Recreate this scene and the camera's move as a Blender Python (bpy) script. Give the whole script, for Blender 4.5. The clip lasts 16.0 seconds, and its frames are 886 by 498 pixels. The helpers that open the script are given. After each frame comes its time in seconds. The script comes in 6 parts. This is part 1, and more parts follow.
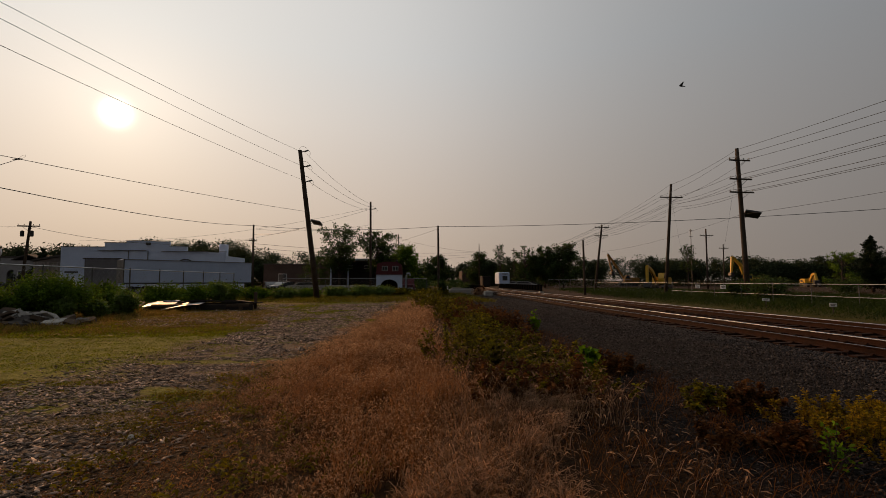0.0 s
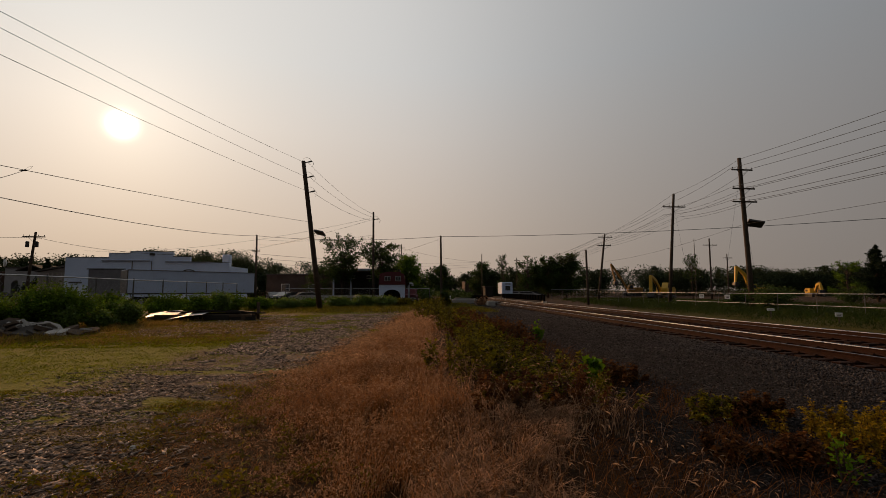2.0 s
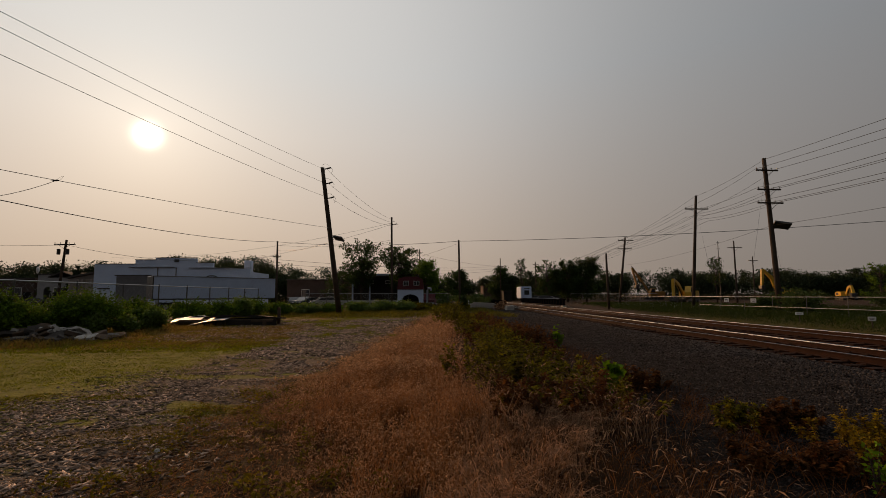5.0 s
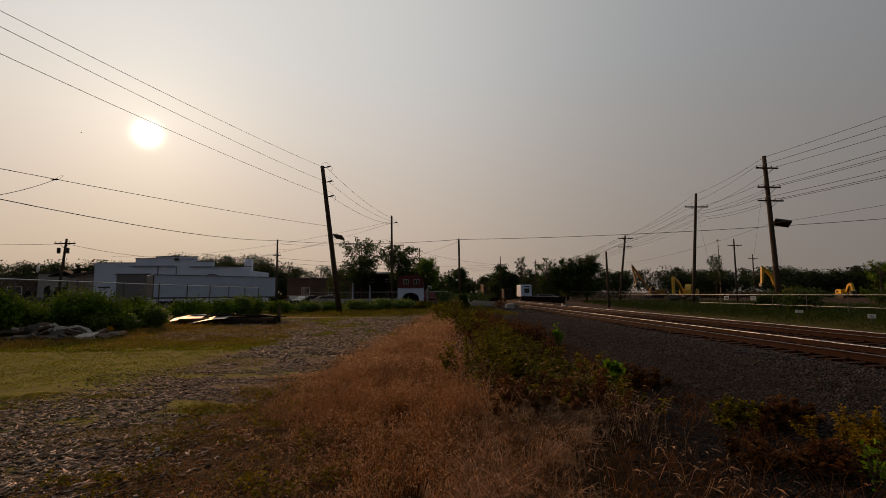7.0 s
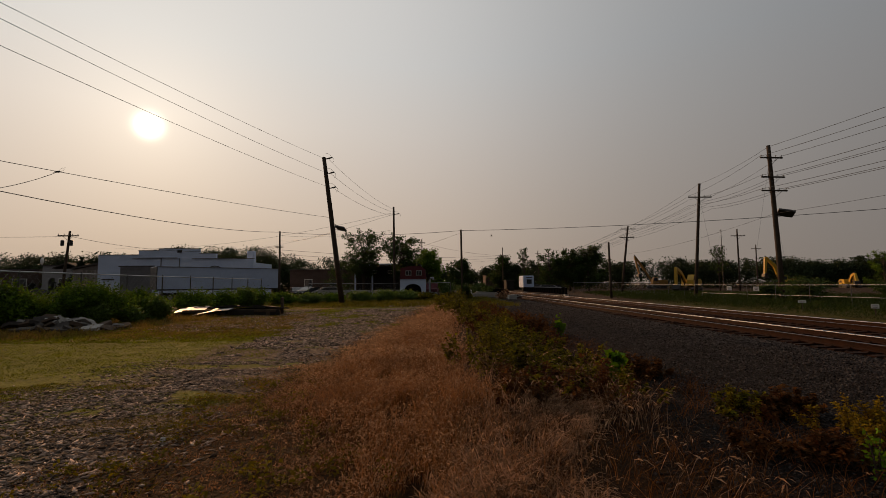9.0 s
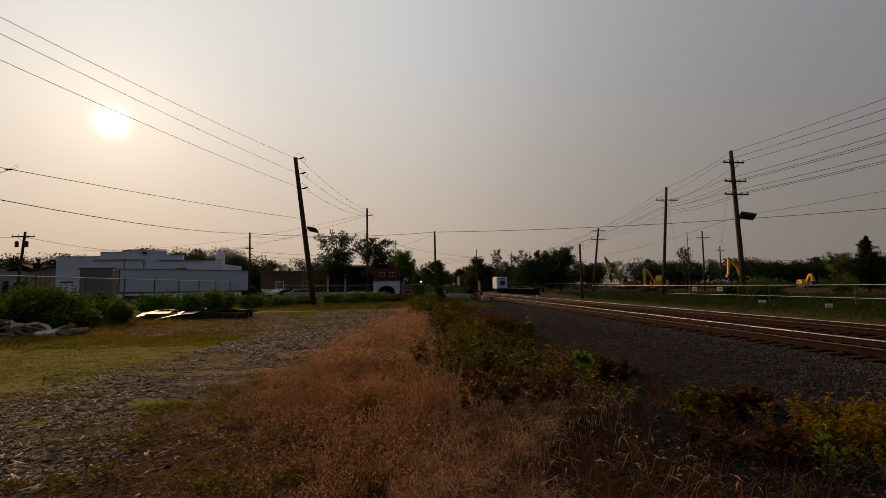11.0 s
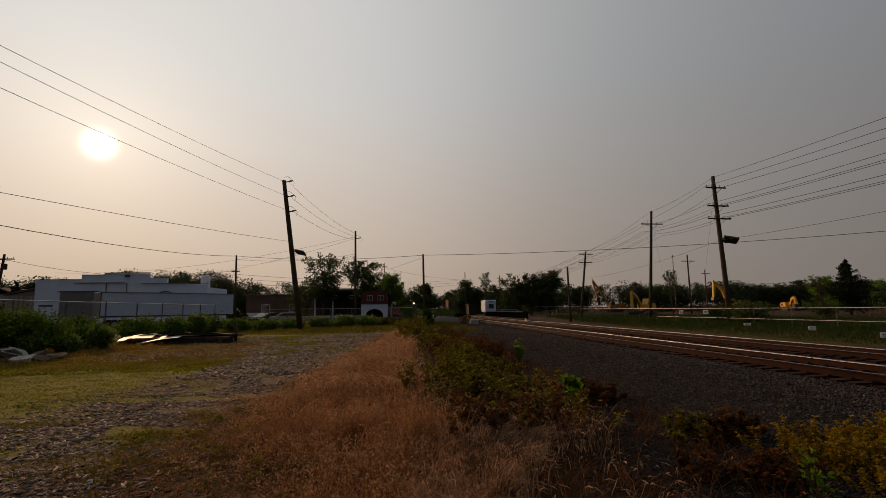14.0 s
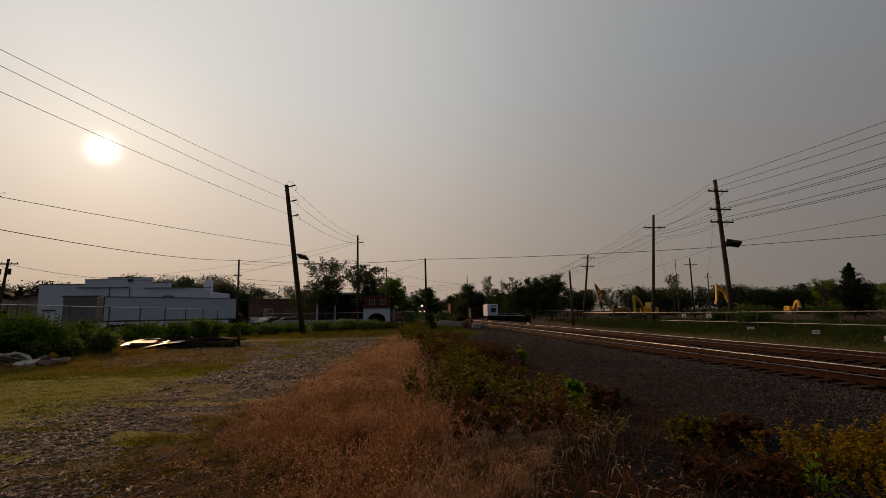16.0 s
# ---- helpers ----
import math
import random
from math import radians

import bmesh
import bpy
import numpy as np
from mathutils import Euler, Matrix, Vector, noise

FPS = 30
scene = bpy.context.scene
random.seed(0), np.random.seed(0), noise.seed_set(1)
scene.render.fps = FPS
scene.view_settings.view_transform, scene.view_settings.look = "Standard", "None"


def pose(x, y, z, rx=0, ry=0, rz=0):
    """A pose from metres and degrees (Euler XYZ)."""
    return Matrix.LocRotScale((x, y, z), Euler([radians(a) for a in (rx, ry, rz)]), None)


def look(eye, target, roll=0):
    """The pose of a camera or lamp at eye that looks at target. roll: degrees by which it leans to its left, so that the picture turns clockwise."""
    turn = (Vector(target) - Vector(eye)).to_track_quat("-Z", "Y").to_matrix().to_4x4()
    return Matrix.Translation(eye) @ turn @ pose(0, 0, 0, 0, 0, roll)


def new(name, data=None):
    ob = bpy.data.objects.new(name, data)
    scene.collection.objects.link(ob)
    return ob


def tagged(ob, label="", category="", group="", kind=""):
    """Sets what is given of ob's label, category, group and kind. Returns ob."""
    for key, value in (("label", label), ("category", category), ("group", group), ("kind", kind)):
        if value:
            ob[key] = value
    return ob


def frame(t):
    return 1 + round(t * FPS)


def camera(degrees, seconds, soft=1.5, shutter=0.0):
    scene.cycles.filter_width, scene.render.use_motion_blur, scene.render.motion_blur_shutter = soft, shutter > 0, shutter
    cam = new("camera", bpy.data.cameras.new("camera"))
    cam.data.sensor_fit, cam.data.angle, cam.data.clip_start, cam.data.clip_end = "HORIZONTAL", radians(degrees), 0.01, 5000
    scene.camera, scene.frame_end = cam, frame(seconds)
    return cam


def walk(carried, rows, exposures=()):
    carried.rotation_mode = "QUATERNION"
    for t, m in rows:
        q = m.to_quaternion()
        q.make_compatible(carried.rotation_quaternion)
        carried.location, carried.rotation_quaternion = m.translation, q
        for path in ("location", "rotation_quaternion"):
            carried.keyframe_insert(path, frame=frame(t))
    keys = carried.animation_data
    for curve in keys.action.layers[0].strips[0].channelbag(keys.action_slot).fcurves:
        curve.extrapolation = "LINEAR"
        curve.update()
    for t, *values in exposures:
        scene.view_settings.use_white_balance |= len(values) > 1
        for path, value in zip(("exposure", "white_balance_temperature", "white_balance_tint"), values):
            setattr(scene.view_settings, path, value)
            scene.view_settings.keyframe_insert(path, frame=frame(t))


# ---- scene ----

# ---------------------------------------------------------------- camera
cam = camera(87.0, 16.0, soft=0.8)


def held(x, y, z, yaw, pitch, roll):
    return pose(x, y, z, 90 + pitch, 0, yaw) @ pose(0, 0, 0, 0, 0, roll)


walk(cam, [
    (0, held(-0.001, -0.000, 1.600, -4.30, 3.88, 0.00)),
    (0.5, held(0.001, 0.005, 1.596, -4.12, 3.99, 0.03)),
    (1, held(0.003, -0.002, 1.596, -3.91, 4.31, 0.02)),
    (1.5, held(0.000, -0.013, 1.605, -3.67, 4.54, -0.02)),
    (2, held(-0.002, -0.004, 1.595, -3.97, 5.11, -0.06)),
    (2.5, held(0.013, -0.002, 1.594, -4.46, 5.57, -0.08)),
    (3, held(0.038, -0.004, 1.595, -3.98, 5.65, -0.12)),
    (3.5, held(0.030, -0.001, 1.599, -3.09, 5.69, -0.13)),
    (4, held(0.010, 0.001, 1.601, -2.32, 5.69, -0.12)),
    (6.5, held(0.011, -0.006, 1.596, -1.57, 5.66, -0.30)),
    (7, held(0.016, -0.005, 1.601, -1.72, 5.47, -0.35)),
    (7.5, held(0.014, -0.007, 1.596, -1.99, 5.46, -0.41)),
    (8, held(0.012, -0.008, 1.600, -2.19, 5.39, -0.43)),
    (8.5, held(0.016, -0.005, 1.601, -2.31, 5.21, -0.49)),
    (9, held(0.017, 0.002, 1.601, -1.44, 4.39, -0.50)),
    (9.2, held(0.030, 0.009, 1.599, -1.30, 4.20, -0.57)),
    (11.5, held(0.117, 0.035, 1.613, -5.53, 4.92, -0.71)),
    (12, held(0.122, 0.028, 1.614, -5.99, 5.71, -0.67)),
    (12.5, held(0.125, 0.010, 1.617, -6.12, 6.24, -0.71)),
    (13, held(0.123, 0.015, 1.616, -6.22, 6.72, -0.70)),
    (13.5, held(0.112, -0.001, 1.617, -6.13, 7.09, -0.71)),
    (14, held(0.113, 0.013, 1.617, -6.03, 7.34, -0.80)),
    (14.5, held(0.112, 0.010, 1.611, -5.84, 7.67, -0.79)),
    (15, held(0.126, 0.014, 1.607, -5.63, 7.88, -0.83)),
    (15.5, held(0.117, 0.001, 1.611, -5.65, 7.82, -0.87)),
    (16, held(0.096, -0.012, 1.624, -5.79, 7.83, -0.88)),
], exposures=[(0, 0.01), (1.5, 0.01), (3.0, -0.08), (9.2, -0.10), (11.5, 0.0), (13.0, -0.03), (15.0, -0.14), (16, -0.15)])

# ---------------------------------------------------------------- world and sun
SUN_AZ, SUN_EL = -31.3, 16.6          # degrees from the track's line, to its left, and above the horizon
SUN_DIR = Vector((math.sin(radians(SUN_AZ)) * math.cos(radians(SUN_EL)), math.cos(radians(SUN_AZ)) * math.cos(radians(SUN_EL)), math.sin(radians(SUN_EL))))


class Nodes:
    """Short hand for a node tree."""

    def __init__(self, tree):
        self.tree = tree
        tree.nodes.clear()

    def add(self, kind, **sockets):
        node = self.tree.nodes.new(kind)
        for key, value in sockets.items():
            if key == "operation":
                node.operation = value
            elif key == "interpolation_type":
                node.interpolation_type = value
            else:
                slot = node.inputs[int(key[1:])] if key[0] == "i" and key[1:].isdigit() else node.inputs[key.replace("_", " ")]
                self.plug(slot, value)
        return node

    def plug(self, slot, value):
        if isinstance(value, bpy.types.NodeSocket):
            self.tree.links.new(value, slot)
        elif isinstance(value, (tuple, list)) and slot.type == "RGBA" and len(value) == 3:
            slot.default_value = (*value, 1)
        else:
            slot.default_value = value

    def math(self, op, a, b=0.0, c=0.0):
        return self.add("ShaderNodeMath", operation=op, i0=a, i1=b, i2=c).outputs[0]

    def mix(self, fac, a, b, blend="MIX"):
        node = self.tree.nodes.new("ShaderNodeMix")
        node.data_type, node.blend_type = "RGBA", blend
        self.plug(node.inputs[0], fac), self.plug(node.inputs[6], a), self.plug(node.inputs[7], b)
        return node.outputs[2]

    def ramp(self, fac, stops):
        node = self.tree.nodes.new("ShaderNodeValToRGB")
        self.plug(node.inputs[0], fac)
        while len(node.color_ramp.elements) < len(stops):
            node.color_ramp.elements.new(0.5)
        for el, (at, c) in zip(node.color_ramp.elements, stops):
            el.position, el.color = at, (*c, 1) if isinstance(c, tuple) else (c, c, c, 1)
        return node.outputs[0]

    def noise(self, vec, scale, detail=4.0, rough=0.6):
        return self.add("ShaderNodeTexNoise", Vector=vec, Scale=scale, Detail=detail, Roughness=rough).outputs[0]


world = bpy.data.worlds.new("hazy_sky")
scene.world = world
world.use_nodes = True
w = Nodes(world.node_tree)
way = w.add("ShaderNodeTexCoord").outputs["Generated"]
dot = w.tree.nodes.new("ShaderNodeVectorMath")
dot.operation = "DOT_PRODUCT"
w.plug(dot.inputs[0], way)
dot.inputs[1].default_value = SUN_DIR
theta = w.math("ARCCOSINE", w.math("MINIMUM", w.math("MAXIMUM", dot.outputs["Value"], -0.99999), 0.99999))
deg = w.math("MULTIPLY", theta, 57.2958)
up = w.tree.nodes.new("ShaderNodeSeparateXYZ")
w.plug(up.inputs[0], way)
rise = w.math("MAXIMUM", up.outputs[2], 0.0)
# haze brightens towards the sun; its colour warms towards the sun and the horizon
wide = w.math("MULTIPLY", w.math("EXPONENT", w.math("DIVIDE", deg, -62.0)), 0.715)
ring = w.math("EXPONENT", w.math("MULTIPLY", w.math("POWER", w.math("DIVIDE", w.math("SUBTRACT", deg, 32.0), 17.0), 2.0), -1.0))
wide = w.math("MULTIPLY", wide, w.math("ADD", 1.0, w.math("MULTIPLY", ring, 0.145)))
low = w.math("MULTIPLY", w.math("MAXIMUM", w.math("SUBTRACT", 1.0, w.math("MULTIPLY", rise, 3.2)), 0.0), w.math("EXPONENT", w.math("DIVIDE", deg, -22.0)))
wide = w.math("MULTIPLY", wide, w.math("SUBTRACT", 1.0, w.math("MULTIPLY", low, 0.37)))
floor_ = w.math("MULTIPLY", wide, w.math("ADD", w.math("MULTIPLY", rise, 0.46), 0.955))
turned = w.math("MINIMUM", w.math("DIVIDE", deg, 75.0), 1.0)
low_tone = w.mix(w.math("POWER", turned, 2.0), (1.20, 0.895, 0.655), (1.12, 0.955, 0.83))
high_tone = w.mix(turned, (1.05, 1.0, 0.93), (0.95, 0.98, 1.02))
tone = w.mix(w.math("MINIMUM", w.math("MULTIPLY", rise, 2.3), 1.0), low_tone, high_tone)
haze = w.mix(1.0, tone, w.add("ShaderNodeCombineColor", i0=floor_, i1=floor_, i2=floor_).outputs[0], "MULTIPLY")
near = w.math("MULTIPLY", w.math("EXPONENT", w.math("DIVIDE", deg, -4.0)), 0.145)
core = w.math("MULTIPLY", w.math("EXPONENT", w.math("MULTIPLY", w.math("POWER", w.math("DIVIDE", deg, 0.92), 2.0), -1.0)), 3.5)
glow = w.math("ADD", near, core)
glow_c = w.mix(1.0, (1.0, 0.88, 0.66), w.add("ShaderNodeCombineColor", i0=glow, i1=glow, i2=glow).outputs[0], "MULTIPLY")
sky = w.add("ShaderNodeTexSky")
sky.sky_type, sky.sun_disc, sky.dust_density = "NISHITA", False, 6.0
sky.sun_elevation, sky.sun_rotation = radians(SUN_EL), radians(SUN_AZ)
blue = w.mix(1.0, sky.outputs[0], (0.0016, 0.0016, 0.0016), "MULTIPLY")
total = w.mix(1.0, w.mix(1.0, haze, glow_c, "ADD"), blue, "ADD")
back = w.add("ShaderNodeBackground", Color=total, Strength=1.0)
w.tree.links.new(back.outputs[0], w.add("ShaderNodeOutputWorld").inputs[0])

sun = new("sun", bpy.data.lights.new("sun", "SUN"))
sun.data.energy, sun.data.angle, sun.data.color = 2.7, radians(2.5), (1.0, 0.50, 0.20)
sun.matrix_world = look(SUN_DIR * 100, (0, 0, 0))


# ---------------------------------------------------------------- materials
def material(name, dark, light, scale=3.0, rough=0.85, metal=0.0, bump=0.3, fine=40.0, spread=(0.3, 0.7), obvar=0.0, island=0.0, glowing=0.0, thin=0.0):
    """Two colours mixed by a coarse and a fine noise in object space, with a bump; obvar and island vary it from piece to piece."""
    m = bpy.data.materials.new(name)
    m.use_nodes = True
    n = Nodes(m.node_tree)
    co = n.add("ShaderNodeTexCoord").outputs["Object"]
    big, small = n.noise(co, scale), n.noise(co, fine, 3.0)
    fac = n.math("ADD", n.math("MULTIPLY", big, 0.65), n.math("MULTIPLY", small, 0.35))
    colour = n.ramp(fac, [(spread[0], dark), (spread[1], light)])
    if obvar or island:
        rnd = n.add("ShaderNodeObjectInfo").outputs["Random"] if obvar else n.add("ShaderNodeNewGeometry").outputs["Random Per Island"]
        amount = obvar or island
        value = n.math("ADD", n.math("MULTIPLY", rnd, 2 * amount), 1 - amount)
        colour = n.mix(1.0, colour, n.add("ShaderNodeCombineColor", i0=value, i1=value, i2=value).outputs[0], "MULTIPLY")
    b = n.add("ShaderNodeBump", Strength=bump, Distance=0.02, Height=small)
    p = n.add("ShaderNodeBsdfPrincipled", Base_Color=colour, Roughness=n.math("ADD", n.math("MULTIPLY", big, 0.2), rough - 0.1), Metallic=metal, Normal=b.outputs[0])
    p.inputs["Specular IOR Level"].default_value = 0.12 if rough > 0.7 else 0.5
    if glowing:
        n.plug(p.inputs["Emission Color"], colour)
        p.inputs["Emission Strength"].default_value = glowing
    shader = p.outputs[0]
    if thin:
        t = n.add("ShaderNodeBsdfTranslucent", Color=colour)
        shader = n.add("ShaderNodeMixShader", i0=thin, i1=shader, i2=t.outputs[0]).outputs[0]
    n.tree.links.new(shader, n.add("ShaderNodeOutputMaterial").inputs[0])
    return m


M = {
    "pole": material("pole_wood", (0.035, 0.026, 0.02), (0.09, 0.068, 0.05), 2, 0.9, fine=25),
    "steel": material("dark_steel", (0.03, 0.03, 0.032), (0.07, 0.068, 0.065), 5, 0.55, 0.6),
    "galv": material("galvanised", (0.28, 0.29, 0.30), (0.46, 0.47, 0.48), 6, 0.45, 0.8),
    "wire": material("cable", (0.02, 0.02, 0.02), (0.05, 0.05, 0.05), 3, 0.6),
    "insul": material("porcelain", (0.10, 0.09, 0.085), (0.2, 0.19, 0.18), 8, 0.35),
    "white": material("white_paint", (0.48, 0.58, 0.77), (0.63, 0.73, 0.92), 0.5, 0.7, fine=8, bump=0.1),
    "shutter": material("roller_door", (0.24, 0.235, 0.24), (0.34, 0.33, 0.33), 1, 0.6, fine=10),
    "rolldoor": material("grey_roller_door", (0.12, 0.12, 0.13), (0.19, 0.19, 0.20), 1, 0.65, fine=10),
    "board": material("weathered_boards", (0.20, 0.17, 0.15), (0.36, 0.32, 0.29), 1.2, 0.85, fine=14, obvar=0.3),
    "needle": material("conifer_needles", (0.006, 0.012, 0.005), (0.026, 0.042, 0.014), 0.6, 0.8, fine=6, island=0.4, thin=0.1, bump=0),
    "roof": material("tar_roof", (0.05, 0.045, 0.04), (0.11, 0.10, 0.09), 1, 0.95),
    # near-black colour that paints in the shade of doorways and archways
    "dark": material("shaded_opening", (0.008, 0.008, 0.008), (0.016, 0.015, 0.014), 2, 0.9),
    "trailer": material("trailer_white", (0.45, 0.55, 0.74), (0.57, 0.67, 0.87), 0.7, 0.5, fine=6, bump=0.05),
    "rust": material("rusty_steel", (0.012, 0.0044, 0.0027), (0.038, 0.0138, 0.007), 4, 0.85, 0.1, fine=60),
    "railtop": material("polished_rail", (0.13, 0.155, 0.20), (0.21, 0.24, 0.29), 2, 0.42, 1.0, bump=0.02),
    "tie": material("creosote_tie", (0.008, 0.004, 0.003), (0.036, 0.015, 0.009), 6, 0.9, fine=50, obvar=0.4),
    "stone": material("ballast_stone", (0.011, 0.0095, 0.0094), (0.070, 0.061, 0.058), 3, 0.9, fine=30, island=0.9),
    "chips": material("wood_chip", (0.05, 0.035, 0.025), (0.45, 0.345, 0.275), 6, 0.9, fine=40, spread=(0.34, 0.66), island=0.9),
    "concrete": material("concrete", (0.26, 0.25, 0.23), (0.45, 0.43, 0.40), 1.5, 0.9, fine=20),
    "yellow": material("yellow_paint", (0.46, 0.26, 0.012), (0.66, 0.40, 0.03), 2, 0.45, fine=20, bump=0.05),
    "red": material("maroon_siding", (0.085, 0.025, 0.03), (0.13, 0.042, 0.047), 2, 0.8),
    "glass": material("dark_glass", (0.02, 0.025, 0.03), (0.05, 0.055, 0.06), 1, 0.12, bump=0.0),
    "leaf": material("leaves", (0.06, 0.11, 0.010), (0.15, 0.22, 0.03), 0.5, 0.65, fine=6, island=0.4, thin=0.3, bump=0),
    "leafmid": material("bush_leaves", (0.022, 0.055, 0.004), (0.15, 0.24, 0.016), 0.9, 0.75, fine=7, island=0.5, thin=0.3, bump=0),
    "leafdark": material("dark_leaves", (0.017, 0.036, 0.008), (0.070, 0.106, 0.025), 0.5, 0.75, fine=5, island=0.5, thin=0.3, bump=0),
    "weed": material("weed_leaves", (0.010, 0.013, 0.0008), (0.245, 0.21, 0.006), 1.6, 0.75, fine=9, island=0.8, thin=0.4, bump=0),
    "rough": material("rough_grass", (0.03, 0.032, 0.003), (0.19, 0.17, 0.014), 0.5, 0.8, fine=4, island=0.5, thin=0.35, bump=0),
    "sear": material("sear_grass", (0.07, 0.044, 0.008), (0.32, 0.215, 0.05), 0.6, 0.8, fine=5, island=0.5, thin=0.4, bump=0),
    "fresh": material("fresh_leaves", (0.06, 0.13, 0.003), (0.15, 0.26, 0.008), 2, 0.85, fine=9, island=0.35, thin=0.4, bump=0),
    "russet": material("russet_weed", (0.014, 0.006, 0.002), (0.19, 0.078, 0.02), 1.2, 0.8, fine=9, island=0.6, thin=0.35, bump=0),
    "straw": material("dry_grass", (0.040, 0.016, 0.006), (0.365, 0.175, 0.068), 0.9, 0.75, fine=5, island=0.6, thin=0.5, bump=0),
    "pale": material("pale_dry_grass", (0.016, 0.008, 0.005), (0.50, 0.29, 0.165), 0.8, 0.75, fine=5, island=0.85, thin=0.4, bump=0),
    "green": material("short_grass", (0.048, 0.066, 0.001), (0.26, 0.275, 0.004), 0.9, 0.85, fine=6, island=0.5, thin=0.35, bump=0),
    # seed heads, coloured paler than the straw so the tips look lit
    "plume": material("lit_grass_plume", (0.11, 0.055, 0.027), (0.57, 0.36, 0.205), 0.7, 0.75, fine=4, island=0.55, thin=0.5, bump=0),
    "golden": material("golden_weed", (0.07, 0.046, 0.002), (0.47, 0.315, 0.014), 1.5, 0.8, fine=9, island=0.5, thin=0.55, bump=0),
    "sprout": material("yellow_sprouts", (0.045, 0.036, 0.0015), (0.21, 0.165, 0.006), 1.0, 0.75, fine=6, island=0.5, thin=0.4, bump=0),
    # leaf colour greyed and lifted in place of haze over the far woods
    "leaffar": material("hazy_far_leaves", (0.024, 0.036, 0.016), (0.060, 0.080, 0.036), 0.15, 0.85, fine=2, island=0.45, thin=0.2, bump=0),
    "bark": material("bark", (0.035, 0.026, 0.02), (0.09, 0.07, 0.055), 4, 0.95),
    "tyre": material("tyre_rubber", (0.012, 0.012, 0.012), (0.03, 0.03, 0.03), 6, 0.85),
    "paintdark": material("dark_car_paint", (0.03, 0.032, 0.036), (0.045, 0.047, 0.052), 1, 0.25, 0.4, bump=0),
    "paintpale": material("silver_car_paint", (0.42, 0.43, 0.45), (0.5, 0.51, 0.53), 1, 0.25, 0.4, bump=0),
    "bird": material("dark_feathers", (0.02, 0.02, 0.022), (0.05, 0.048, 0.046), 20, 0.8),
    "lamp": material("headlamp_glow", (1.0, 0.78, 0.42), (1.0, 0.84, 0.5), 1, 0.3, glowing=9.0),
    "loco": material("locomotive_paint", (0.03, 0.03, 0.033), (0.06, 0.055, 0.05), 1, 0.5),
    "orange": material("orange_paint", (0.10, 0.035, 0.010), (0.16, 0.055, 0.015), 1, 0.5),
    "sign": material("white_sign", (0.6, 0.6, 0.58), (0.72, 0.72, 0.70), 3, 0.6),
    "ink": material("dark_lettering", (0.06, 0.055, 0.05), (0.1, 0.09, 0.08), 3, 0.7),
    # machine yellow browned and dulled, distance haze put into the colour
    "hazeyellow": material("haze_dulled_yellow", (0.16, 0.075, 0.012), (0.30, 0.15, 0.02), 1.5, 0.7, fine=12, bump=0.05),
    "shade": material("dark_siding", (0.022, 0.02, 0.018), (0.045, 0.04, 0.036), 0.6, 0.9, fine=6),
    "brick": material("brown_brick", (0.06, 0.042, 0.036), (0.12, 0.088, 0.075), 0.6, 0.9, fine=6),
    "plate": material("bare_sheet_metal", (0.34, 0.34, 0.34), (0.52, 0.51, 0.50), 1.5, 0.55, 0.6, fine=8, bump=0.1),
    "timber": material("weathered_timber", (0.05, 0.035, 0.025), (0.13, 0.095, 0.07), 3, 0.9),
}


